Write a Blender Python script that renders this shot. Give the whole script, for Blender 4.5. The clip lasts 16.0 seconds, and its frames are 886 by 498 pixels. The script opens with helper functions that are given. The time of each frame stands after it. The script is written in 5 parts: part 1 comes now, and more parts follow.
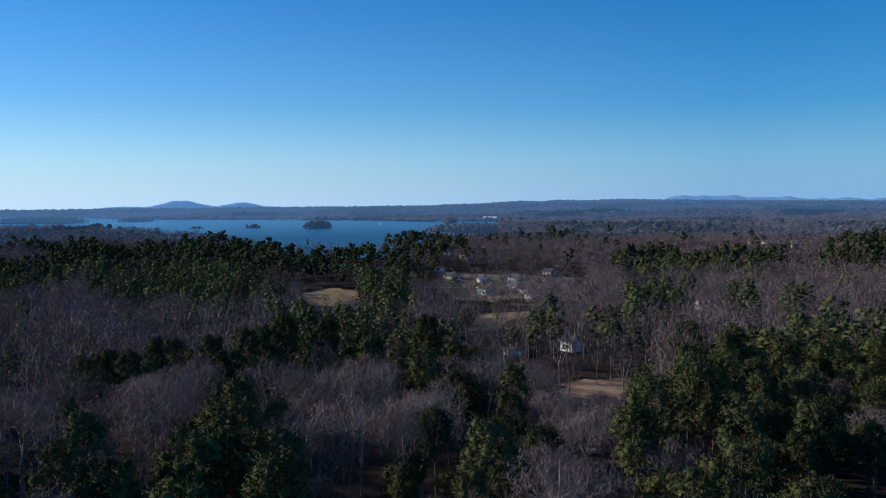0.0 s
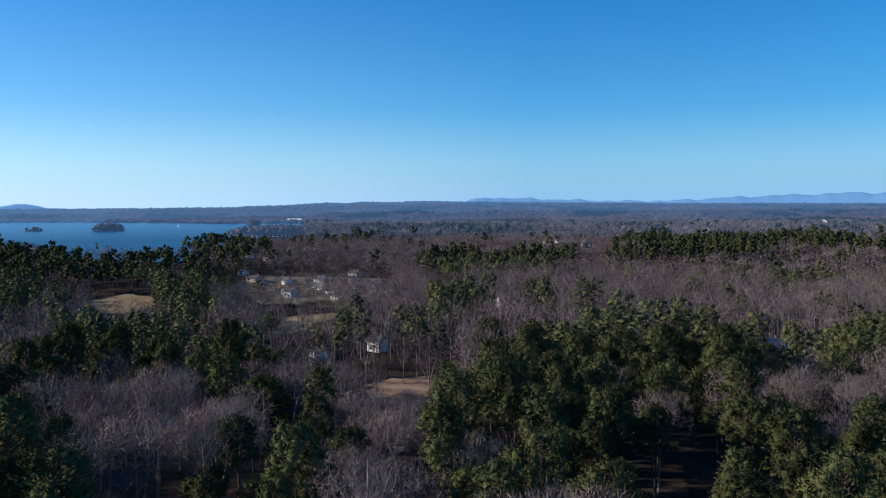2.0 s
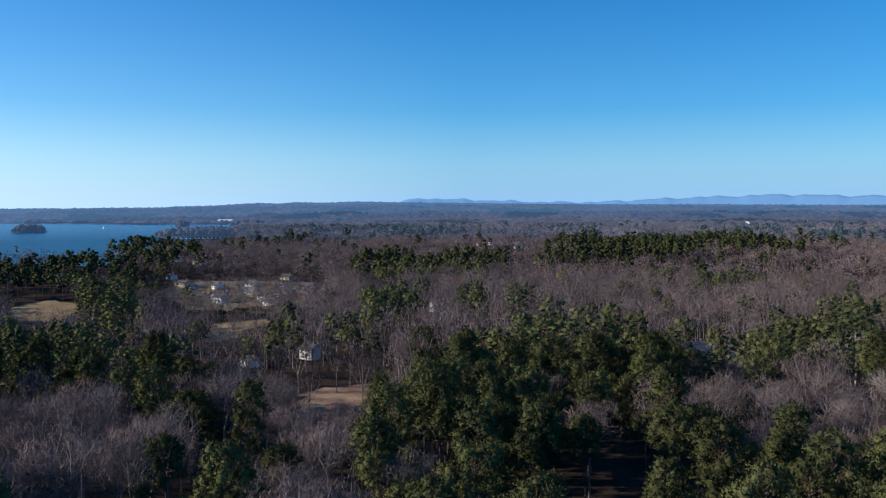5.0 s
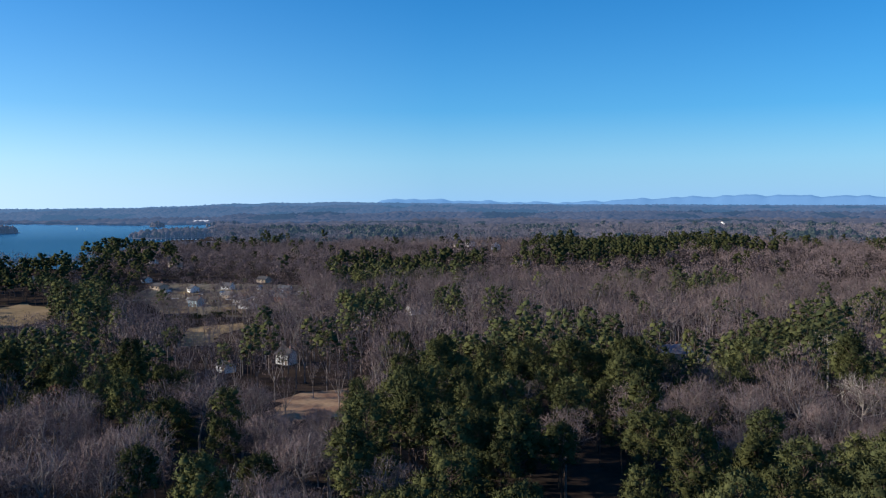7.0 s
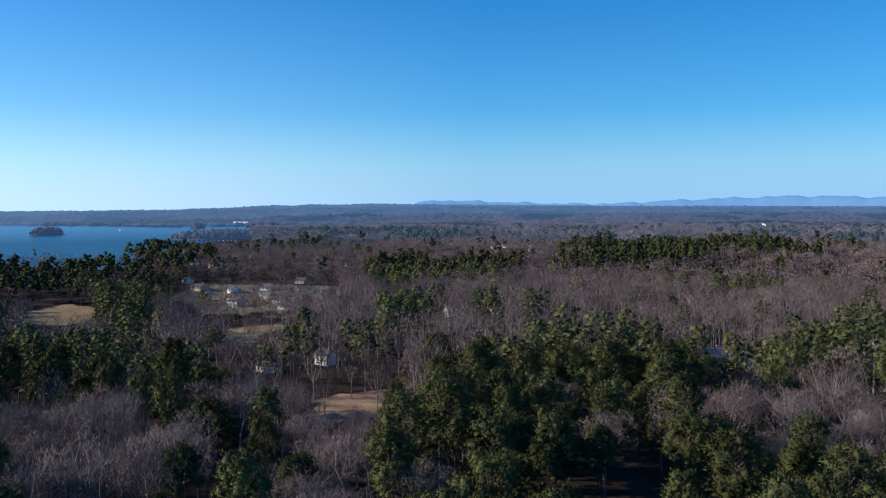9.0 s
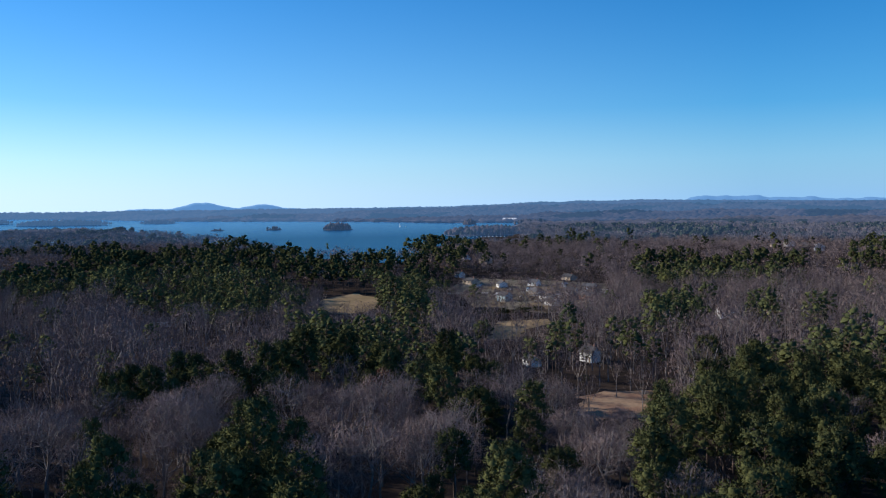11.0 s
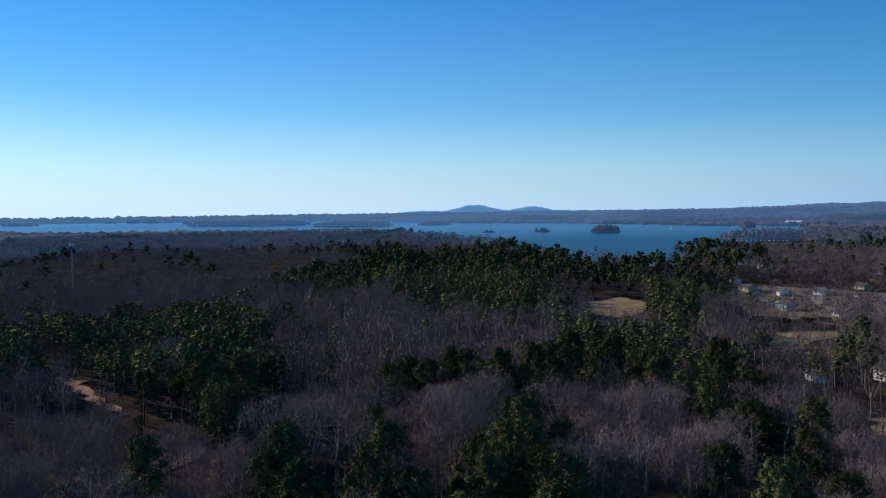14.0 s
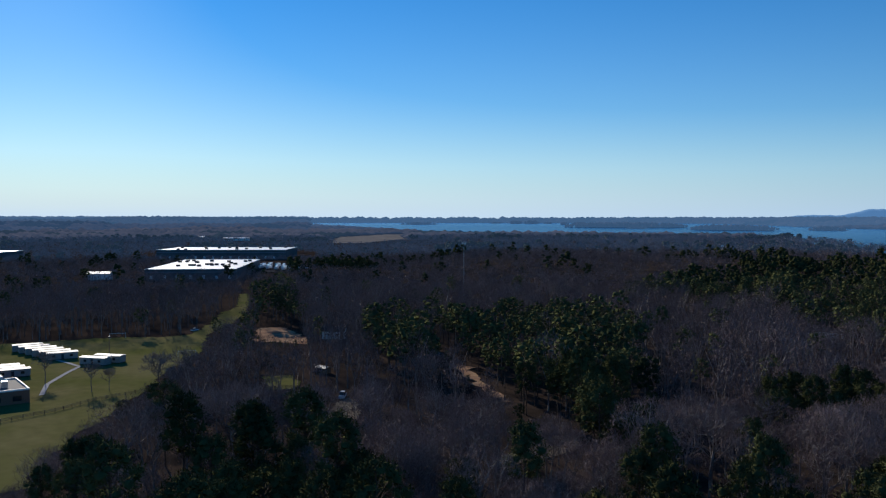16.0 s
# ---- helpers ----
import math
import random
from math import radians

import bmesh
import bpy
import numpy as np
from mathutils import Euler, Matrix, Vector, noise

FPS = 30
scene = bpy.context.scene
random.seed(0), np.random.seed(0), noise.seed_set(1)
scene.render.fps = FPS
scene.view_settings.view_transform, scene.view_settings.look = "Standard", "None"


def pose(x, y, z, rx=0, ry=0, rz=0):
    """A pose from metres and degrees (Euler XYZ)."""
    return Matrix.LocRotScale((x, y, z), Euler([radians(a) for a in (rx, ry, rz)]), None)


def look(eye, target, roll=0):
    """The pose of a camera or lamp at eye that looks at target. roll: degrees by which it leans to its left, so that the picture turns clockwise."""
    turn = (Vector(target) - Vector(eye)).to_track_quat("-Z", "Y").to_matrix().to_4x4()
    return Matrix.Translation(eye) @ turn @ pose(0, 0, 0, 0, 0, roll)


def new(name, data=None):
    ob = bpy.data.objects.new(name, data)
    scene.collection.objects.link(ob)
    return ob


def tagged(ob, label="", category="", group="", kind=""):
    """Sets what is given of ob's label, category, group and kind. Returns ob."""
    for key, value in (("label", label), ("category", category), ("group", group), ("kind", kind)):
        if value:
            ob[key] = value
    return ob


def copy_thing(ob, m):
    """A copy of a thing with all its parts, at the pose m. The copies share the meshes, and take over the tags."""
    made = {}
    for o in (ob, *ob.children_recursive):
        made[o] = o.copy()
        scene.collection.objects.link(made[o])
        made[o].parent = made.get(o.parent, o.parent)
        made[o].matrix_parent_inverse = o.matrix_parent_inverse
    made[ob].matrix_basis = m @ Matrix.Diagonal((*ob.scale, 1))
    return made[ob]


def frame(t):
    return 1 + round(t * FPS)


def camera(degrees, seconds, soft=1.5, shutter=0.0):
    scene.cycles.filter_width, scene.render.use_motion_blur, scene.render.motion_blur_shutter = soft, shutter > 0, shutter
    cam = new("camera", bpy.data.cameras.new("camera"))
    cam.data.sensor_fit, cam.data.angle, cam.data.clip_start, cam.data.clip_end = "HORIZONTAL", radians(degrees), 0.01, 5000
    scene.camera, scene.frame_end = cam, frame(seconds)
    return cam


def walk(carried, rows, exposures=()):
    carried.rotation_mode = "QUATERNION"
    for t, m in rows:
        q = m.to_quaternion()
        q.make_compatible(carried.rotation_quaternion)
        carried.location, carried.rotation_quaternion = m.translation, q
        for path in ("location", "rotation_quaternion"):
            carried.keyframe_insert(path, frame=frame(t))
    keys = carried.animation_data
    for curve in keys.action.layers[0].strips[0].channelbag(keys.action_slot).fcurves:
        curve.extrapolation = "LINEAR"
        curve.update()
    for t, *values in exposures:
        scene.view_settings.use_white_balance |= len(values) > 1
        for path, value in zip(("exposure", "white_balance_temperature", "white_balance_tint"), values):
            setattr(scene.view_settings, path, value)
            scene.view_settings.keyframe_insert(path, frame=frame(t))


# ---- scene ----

# ================= camera =================
cam = camera(55.7, 16.0, soft=1.2)
PATH = [  # t, yaw to the left, pitch, roll, x, y, z
    (0.0, 16.118, -2.898, -0.418, 0.0, 0.0, 56.0), (0.5, 14.318, -2.896, -0.449, -0.06, 0.17, 56.01),
    (1.0, 13.231, -2.878, -0.43, 0.14, 0.4, 55.86), (1.5, 7.103, -2.902, -0.503, -0.06, 1.34, 55.8),
    (2.0, 2.891, -2.854, -0.395, -0.27, 2.1, 55.35), (2.5, 1.571, -2.884, -0.339, -0.22, 2.33, 55.36),
    (3.0, 1.159, -2.862, -0.385, -0.19, 2.43, 55.31), (3.5, 0.902, -2.889, -0.411, -0.12, 2.41, 55.58),
    (4.0, 0.0, -2.873, -0.359, -0.18, 2.45, 56.35), (6.5, -2.891, -2.863, -0.302, 0.25, 2.38, 58.97),
    (7.0, -3.153, -2.864, -0.324, 0.28, 2.54, 59.21), (7.5, -3.517, -2.792, -0.375, 0.07, 2.59, 59.31),
    (8.0, -3.818, -2.742, -0.327, -0.02, 2.5, 59.35), (8.5, -4.134, -2.754, -0.285, -0.01, 2.65, 59.47),
    (9.0, -0.656, -2.747, -0.36, -0.2, 2.21, 59.34), (9.5, 6.601, -2.833, -0.463, 0.05, 1.23, 59.59),
    (12.0, 21.304, -2.731, -0.614, 0.63, -0.61, 59.84), (12.5, 24.312, -2.694, -0.589, 0.84, -0.95, 59.82),
    (13.0, 26.85, -2.674, -0.585, 1.01, -1.36, 59.84), (13.5, 30.397, -2.619, -0.647, 1.17, -1.78, 60.05),
    (14.0, 35.628, -2.533, -0.631, 1.42, -2.06, 60.16), (14.5, 40.459, -2.444, -0.536, 1.76, -2.84, 60.27),
    (15.0, 46.533, -2.367, -0.326, 1.94, -3.68, 60.46), (15.5, 52.838, -2.307, -0.175, 1.9, -3.87, 60.37),
    (16.0, 60.824, -2.253, 0.052, 2.96, -4.47, 60.41)]


def aim(yaw, pitch, roll, x, y, z):
    a, p = radians(yaw), radians(pitch)
    ahead = Vector((-math.sin(a) * math.cos(p), math.cos(a) * math.cos(p), math.sin(p)))
    return look(Vector((x, y, z)), Vector((x, y, z)) + ahead * 10, roll)


EXPOSURES = [(0, 0.03, 6050, 10), (0.5, 0.26, 6100, 10), (1.5, 0.34, 6200, 10), (3.5, 0.36, 6300, 10), (7, 0.45, 6420, 10), (9.5, 0.46, 6300, 10),
             (12.5, 0.18, 6250, 10), (14.5, 0.03, 6300, 10), (16, -0.17, 6350, 10)]
walk(cam, [(t, aim(*row)) for t, *row in PATH], EXPOSURES)

# ================= light =================
SUN_AZ, SUN_EL = 87.0, 20.0      # degrees to the left of +y, and up
SKY_STRENGTH, SUN_STRENGTH = 0.1, 4.6
world = bpy.data.worlds.new("world")
scene.world = world
world.use_nodes = True
wn, wl = world.node_tree.nodes, world.node_tree.links
sky = wn.new("ShaderNodeTexSky")
sky.sky_type = "NISHITA"
sky.sun_disc = False
sky.sun_elevation = radians(SUN_EL)
sky.sun_rotation = radians(-SUN_AZ)
sky.altitude, sky.air_density, sky.dust_density, sky.ozone_density = 300, 1.0, 0.15, 4.0
wn["Background"].inputs["Strength"].default_value = SKY_STRENGTH
tone = wn.new("ShaderNodeHueSaturation")
tone.inputs["Saturation"].default_value = 1.8
tint = wn.new("ShaderNodeMix")
tint.data_type, tint.blend_type = "RGBA", "MULTIPLY"
tint.inputs["Factor"].default_value = 1.0
tint.inputs["B"].default_value = (0.72, 0.965, 1.1, 1)
wl.new(sky.outputs["Color"], tone.inputs["Color"])
wl.new(tone.outputs["Color"], tint.inputs["A"])
# pale haze towards the horizon
coords = wn.new("ShaderNodeTexCoord")
split = wn.new("ShaderNodeSeparateXYZ")
wl.new(coords.outputs["Generated"], split.inputs["Vector"])
thick = wn.new("ShaderNodeMath")
thick.operation = "MULTIPLY"
thick.inputs[1].default_value = -9.0
wl.new(split.outputs["Z"], thick.inputs[0])
fade = wn.new("ShaderNodeMath")
fade.operation, fade.use_clamp = "EXPONENT", True
wl.new(thick.outputs["Value"], fade.inputs[0])
haze = wn.new("ShaderNodeMix")
haze.data_type = "RGBA"
glare = wn.new("ShaderNodeVectorMath")     # the haze is whiter towards the sun
glare.operation = "DOT_PRODUCT"
glare.inputs[1].default_value = (-math.sin(radians(SUN_AZ)), math.cos(radians(SUN_AZ)), 0)
wl.new(coords.outputs["Generated"], glare.inputs[0])
sunward = wn.new("ShaderNodeMath")
sunward.operation, sunward.use_clamp = "MULTIPLY", True
sunward.inputs[1].default_value = 1.0
wl.new(glare.outputs["Value"], sunward.inputs[0])
haze_hue = wn.new("ShaderNodeMix")
haze_hue.data_type = "RGBA"
haze_hue.inputs["A"].default_value = (2.25, 4.3, 6.9, 1)
haze_hue.inputs["B"].default_value = (6.8, 8.5, 10.0, 1)
wl.new(sunward.outputs["Value"], haze_hue.inputs["Factor"])
wl.new(haze_hue.outputs["Result"], haze.inputs["B"])
wl.new(fade.outputs["Value"], haze.inputs["Factor"])
wl.new(tint.outputs["Result"], haze.inputs["A"])
wl.new(haze.outputs["Result"], wn["Background"].inputs["Color"])
sun = bpy.data.lights.new("sun", "SUN")
sun.energy, sun.angle, sun.color = SUN_STRENGTH, radians(0.5), (1.0, 0.9, 0.76)
sun_ob = new("sun", sun)
a, e = radians(SUN_AZ), radians(SUN_EL)
sun_way = Vector((-math.sin(a) * math.cos(e), math.cos(a) * math.cos(e), math.sin(e)))
sun_ob.matrix_world = look(sun_way * 400, (0, 0, 0))


# ================= materials =================
def material(name, base, rough=0.8, alt=None, scale=1.0, fine=0.0, metal=0.0, bump=0.0, spec=0.3, island=0.0, per_object=0.0, patch=0.0, patch_scale=0.05, contrast=(0.35, 0.65)):
    """Two colours mixed by noise at two scales, with optional variation by island, by object and by patches of ground."""
    m = bpy.data.materials.new(name)
    m.use_nodes = True
    nt = m.node_tree
    n, l = nt.nodes, nt.links
    b = n["Principled BSDF"]
    b.inputs["Roughness"].default_value = rough
    b.inputs["Metallic"].default_value = metal
    b.inputs["Specular IOR Level"].default_value = spec
    co = n.new("ShaderNodeTexCoord")
    alt = alt or tuple(c * 0.7 for c in base)

    def noise_node(s, detail=4.0):
        t = n.new("ShaderNodeTexNoise")
        t.inputs["Scale"].default_value = s
        t.inputs["Detail"].default_value = detail
        l.new(co.outputs["Object"], t.inputs["Vector"])
        return t

    big = noise_node(scale)
    ramp = n.new("ShaderNodeMapRange")
    ramp.inputs["From Min"].default_value, ramp.inputs["From Max"].default_value = contrast
    l.new(big.outputs["Fac"], ramp.inputs["Value"])
    mix = n.new("ShaderNodeMix")
    mix.data_type = "RGBA"
    mix.inputs["A"].default_value = (*base, 1)
    mix.inputs["B"].default_value = (*alt, 1)
    l.new(ramp.outputs["Result"], mix.inputs["Factor"])
    colour = mix.outputs["Result"]

    def scaled(colour, source, amount):
        r = n.new("ShaderNodeMapRange")
        r.inputs["To Min"].default_value, r.inputs["To Max"].default_value = 1 - amount, 1 + amount
        l.new(source, r.inputs["Value"])
        v = n.new("ShaderNodeVectorMath")
        v.operation = "SCALE"
        l.new(colour, v.inputs[0])
        l.new(r.outputs["Result"], v.inputs["Scale"])
        return v.outputs["Vector"]

    if fine:
        colour = scaled(colour, noise_node(scale * 9).outputs["Fac"], fine)
    if patch:
        colour = scaled(colour, noise_node(patch_scale, 2.0).outputs["Fac"], patch)
    if island:
        g = n.new("ShaderNodeNewGeometry")
        colour = scaled(colour, g.outputs["Random Per Island"], island)
    if per_object:
        o = n.new("ShaderNodeObjectInfo")
        colour = scaled(colour, o.outputs["Random"], per_object)
    l.new(colour, b.inputs["Base Color"])
    if bump:
        k = n.new("ShaderNodeBump")
        k.inputs["Strength"].default_value = bump
        k.inputs["Distance"].default_value = 0.1
        l.new(noise_node(scale * 5).outputs["Fac"], k.inputs["Height"])
        l.new(k.outputs["Normal"], b.inputs["Normal"])
    return m


M = {}
M["floor"] = material("leaf_litter", (0.062, 0.045, 0.036), 0.95, (0.032, 0.025, 0.021), 0.08, fine=0.4, bump=0.5, spec=0.0)
M["needles"] = material("pine_needles", (0.083, 0.086, 0.034), 0.9, (0.037, 0.045, 0.023), 0.09, fine=0.2, island=0.05, per_object=0.3, patch=0.4, patch_scale=0.03, spec=0.0)
M["pine_bark"] = material("pine_bark", (0.12, 0.08, 0.06), 0.9, (0.06, 0.04, 0.032), 2.0, fine=0.4, bump=0.6)
M["twigs"] = material("bare_twigs", (0.238, 0.176, 0.163), 0.9, (0.146, 0.111, 0.107), 0.08, fine=0.15, island=0.06, per_object=0.25, patch=0.35, patch_scale=0.018, spec=0.0)
M["bark"] = material("hardwood_bark", (0.27, 0.235, 0.22), 0.9, (0.13, 0.11, 0.103), 1.5, fine=0.3, bump=0.5)
M["white_bark"] = material("pale_sycamore_bark", (0.55, 0.5, 0.43), 0.8, (0.3, 0.26, 0.22), 0.8, fine=0.3)
M["red_leaf"] = material("rust_leaves", (0.19, 0.06, 0.04), 0.8, (0.11, 0.045, 0.03), 0.8, island=0.3)
M["dry_leaf"] = material("dry_beech_leaves", (0.32, 0.2, 0.13), 0.8, (0.2, 0.12, 0.08), 0.8, island=0.3)
M["grass"] = material("mown_grass", (0.118, 0.122, 0.038), 0.9, (0.18, 0.16, 0.07), 0.03, fine=0.25, bump=0.3, spec=0.0)
M["dry_grass"] = material("dormant_grass", (0.33, 0.235, 0.135), 0.95, (0.24, 0.175, 0.095), 0.04, fine=0.3, bump=0.3, spec=0.0)
M["dirt"] = material("red_clay_and_straw", (0.42, 0.28, 0.17), 0.95, (0.26, 0.15, 0.1), 0.1, fine=0.35, bump=0.4, spec=0.0)
M["rough_grass"] = material("rough_winter_lawn", (0.28, 0.235, 0.165), 0.95, (0.14, 0.115, 0.085), 0.05, fine=0.35, bump=0.3, spec=0.0)
# straw for the distant field, greyed by haze mixed into its base colour
M["hazed_straw"] = material("hazed_pale_straw", (0.25, 0.225, 0.2), 0.95, (0.19, 0.175, 0.16), 0.02, fine=0.3, bump=0.3, spec=0.0)
M["concrete"] = material("concrete", (0.5, 0.48, 0.45), 0.85, (0.4, 0.38, 0.36), 0.5, fine=0.2, spec=0.0)
M["asphalt"] = material("asphalt", (0.06, 0.06, 0.062), 0.85, (0.045, 0.045, 0.045), 0.3, fine=0.25, spec=0.0)
M["white"] = material("white_siding", (0.78, 0.77, 0.74), 0.6, (0.7, 0.69, 0.66), 0.4, fine=0.1)
M["grey_siding"] = material("beige_grey_siding", (0.36, 0.34, 0.31), 0.7, (0.29, 0.27, 0.25), 0.4, fine=0.12)
M["blue"] = material("pale_blue_siding", (0.45, 0.58, 0.62), 0.6, (0.4, 0.52, 0.56), 0.4, fine=0.1)
M["tan"] = material("tan_siding", (0.5, 0.4, 0.3), 0.7, (0.42, 0.33, 0.25), 0.4, fine=0.1)
M["brick"] = material("red_brick", (0.3, 0.14, 0.09), 0.85, (0.22, 0.1, 0.07), 3.0, fine=0.3)
M["orange"] = material("orange_brick", (0.5, 0.27, 0.17), 0.85, (0.42, 0.22, 0.14), 2.0, fine=0.2)
M["shingle"] = material("grey_shingles", (0.14, 0.135, 0.135), 0.85, (0.1, 0.095, 0.095), 0.6, fine=0.25, per_object=0.3, spec=0.0)
M["dark_shingle"] = material("dark_shingles", (0.05, 0.05, 0.055), 0.8, (0.035, 0.035, 0.04), 0.6, fine=0.25, spec=0.0)
M["blue_metal"] = material("blue_grey_metal_roof", (0.2, 0.225, 0.25), 0.5, (0.17, 0.19, 0.21), 0.5, fine=0.1, metal=0.1)
M["pale_roof"] = material("white_roof_membrane", (0.86, 0.85, 0.82), 0.5, (0.78, 0.77, 0.74), 0.05, fine=0.1, spec=1.0)
M["worn_roof"] = material("weathered_white_roof", (0.55, 0.54, 0.52), 0.6, (0.4, 0.39, 0.37), 0.3, fine=0.2, spec=0.4)
M["panel_wall"] = material("precast_wall_panels", (0.13, 0.13, 0.135), 0.8, (0.1, 0.1, 0.105), 0.1, fine=0.1, spec=0.1)
M["metal"] = material("galvanised_steel", (0.5, 0.5, 0.5), 0.4, (0.4, 0.4, 0.4), 1.0, metal=0.8)
M["dark"] = material("dark_painted_metal", (0.05, 0.05, 0.055), 0.5, (0.035, 0.035, 0.04), 1.0)
M["wood"] = material("weathered_timber", (0.22, 0.16, 0.11), 0.85, (0.14, 0.1, 0.075), 2.0, fine=0.3)
M["glass"] = material("window_glass", (0.03, 0.035, 0.04), 0.08, (0.02, 0.025, 0.03), 0.5, spec=0.6)
M["car_white"] = material("white_car_paint", (0.75, 0.75, 0.75), 0.2, (0.7, 0.7, 0.7), 0.5, spec=0.6)
M["car_dark"] = material("dark_car_paint", (0.04, 0.05, 0.07), 0.2, (0.03, 0.04, 0.06), 0.5, spec=0.6)
M["rubber"] = material("rubber", (0.02, 0.02, 0.02), 0.9)
# base colours fall with distance; the haze emission set below replaces them
for key, base in (("shore_hazed_wood", 0.17), ("far_hazed_wood", 0.1), ("farther_hazed_wood", 0.062), ("hazy_wood", 0.048), ("skyline_hazed_wood", 0.036)):
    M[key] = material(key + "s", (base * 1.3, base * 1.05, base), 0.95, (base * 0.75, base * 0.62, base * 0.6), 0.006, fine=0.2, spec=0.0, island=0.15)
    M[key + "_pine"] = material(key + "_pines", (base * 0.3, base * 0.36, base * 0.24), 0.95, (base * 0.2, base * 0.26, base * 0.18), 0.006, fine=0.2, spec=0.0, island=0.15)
# blue of the haze is put into the mountains' base colour
M["mountain"] = material("haze_blue_mountains", (0.07, 0.12, 0.19), 1.0, (0.06, 0.1, 0.16), 0.004, spec=0.0)

# aerial haze as emission, stronger and bluer in each farther band
for key, haze_glow in (("shore_hazed_wood", (0.011, 0.021, 0.042)), ("far_hazed_wood", (0.019, 0.037, 0.074)), ("farther_hazed_wood", (0.028, 0.06, 0.125)), ("hazy_wood", (0.042, 0.095, 0.19)), ("skyline_hazed_wood", (0.056, 0.125, 0.245)), ("mountain", (0.088, 0.2, 0.38))):
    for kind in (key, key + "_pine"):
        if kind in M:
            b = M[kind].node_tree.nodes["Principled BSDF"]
            b.inputs["Emission Color"].default_value = (*haze_glow, 1)
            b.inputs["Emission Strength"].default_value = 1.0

water_mat = material("lake_water", (0.005, 0.085, 0.17), 0.3, (0.004, 0.07, 0.145), 0.004, spec=0.12)
wt = water_mat.node_tree
wb = wt.nodes.new("ShaderNodeBump")
wb.inputs["Strength"].default_value, wb.inputs["Distance"].default_value = 0.5, 1.0
wx = wt.nodes.new("ShaderNodeTexNoise")
wx.inputs["Scale"].default_value, wx.inputs["Detail"].default_value = 0.12, 6.0
wc = wt.nodes.new("ShaderNodeTexCoord")
deep, gloss, blend = wt.nodes.new("ShaderNodeBsdfDiffuse"), wt.nodes.new("ShaderNodeBsdfGlossy"), wt.nodes.new("ShaderNodeMixShader")
gloss.inputs["Color"].default_value, gloss.inputs["Roughness"].default_value = (0.42, 0.57, 0.67, 1), 0.2
graze, sheen = wt.nodes.new("ShaderNodeLayerWeight"), wt.nodes.new("ShaderNodeMapRange")
sheen.inputs["From Min"].default_value, sheen.inputs["From Max"].default_value = 0.965, 0.986
sheen.inputs["To Min"].default_value, sheen.inputs["To Max"].default_value = 0.34, 0.98
wt.links.new(graze.outputs["Facing"], sheen.inputs["Value"])
wt.links.new(sheen.outputs["Result"], blend.inputs["Fac"])
wt.links.new(wc.outputs["Object"], wx.inputs["Vector"])
wt.links.new(wx.outputs["Fac"], wb.inputs["Height"])
wt.links.new(wb.outputs["Normal"], gloss.inputs["Normal"])
wt.links.new(wt.nodes["Principled BSDF"].inputs["Base Color"].links[0].from_socket, deep.inputs["Color"])
wt.links.new(deep.outputs["BSDF"], blend.inputs[1])
wt.links.new(gloss.outputs["BSDF"], blend.inputs[2])
wt.links.new(blend.outputs["Shader"], wt.nodes["Material Output"].inputs["Surface"])
M["water"] = water_mat


# ================= mesh helpers =================
def mesh_of(name, V, F, mats, slots=None, smooth=False, normals=None):
    """A mesh of triangles from arrays; slots gives each triangle's material, normals the shading of each corner point."""
    V, F = np.asarray(V, np.float32), np.asarray(F, np.int32)
    me = bpy.data.meshes.new(name)
    me.vertices.add(len(V))
    me.vertices.foreach_set("co", V.ravel())
    me.loops.add(3 * len(F))
    me.loops.foreach_set("vertex_index", F.ravel())
    me.polygons.add(len(F))
    me.polygons.foreach_set("loop_start", np.arange(0, 3 * len(F), 3, dtype=np.int32))
    me.polygons.foreach_set("loop_total", np.full(len(F), 3, np.int32))
    for m in mats:
        me.materials.append(m)
    if slots is not None:
        me.polygons.foreach_set("material_index", np.asarray(slots, np.int32))
    me.polygons.foreach_set("use_smooth", np.full(len(F), smooth))
    me.update(calc_edges=True)
    me.validate()
    if normals is not None:
        me.normals_split_custom_set_from_vertices(np.asarray(normals, np.float32))
    return me


def join(pieces):
    """Joins (V, F) pairs into one."""
    Vs, Fs, k = [], [], 0
    for V, F in pieces:
        Vs.append(V)
        Fs.append(np.asarray(F) + k)
        k += len(V)
    return np.concatenate(Vs), np.concatenate(Fs)


def rounded(V, F, centre, size):
    """Gives foliage the soft shading of the crown that it fills: normals away from the centre, faces turned to match."""
    N = (V - centre) / size
    N = N / (np.linalg.norm(N, axis=1, keepdims=True) + 1e-9)
    a, b, c = V[F[:, 0]], V[F[:, 1]], V[F[:, 2]]
    back = (np.cross(b - a, c - a) * N[F[:, 0]]).sum(1) < 0
    F = F.copy()
    F[back] = F[back][:, ::-1]
    return V, F, N


def join_rounded(pieces):
    V, F = join([p[:2] for p in pieces])
    return V, F, np.concatenate([p[2] for p in pieces])


def part(name, bm, mat, parent=None, label=""):
    me = bpy.data.meshes.new(name)
    bm.to_mesh(me)
    bm.free()
    me.materials.append(mat)
    ob = new(name, me)
    ob.parent = parent
    if label:
        tagged(ob, label)
    return ob


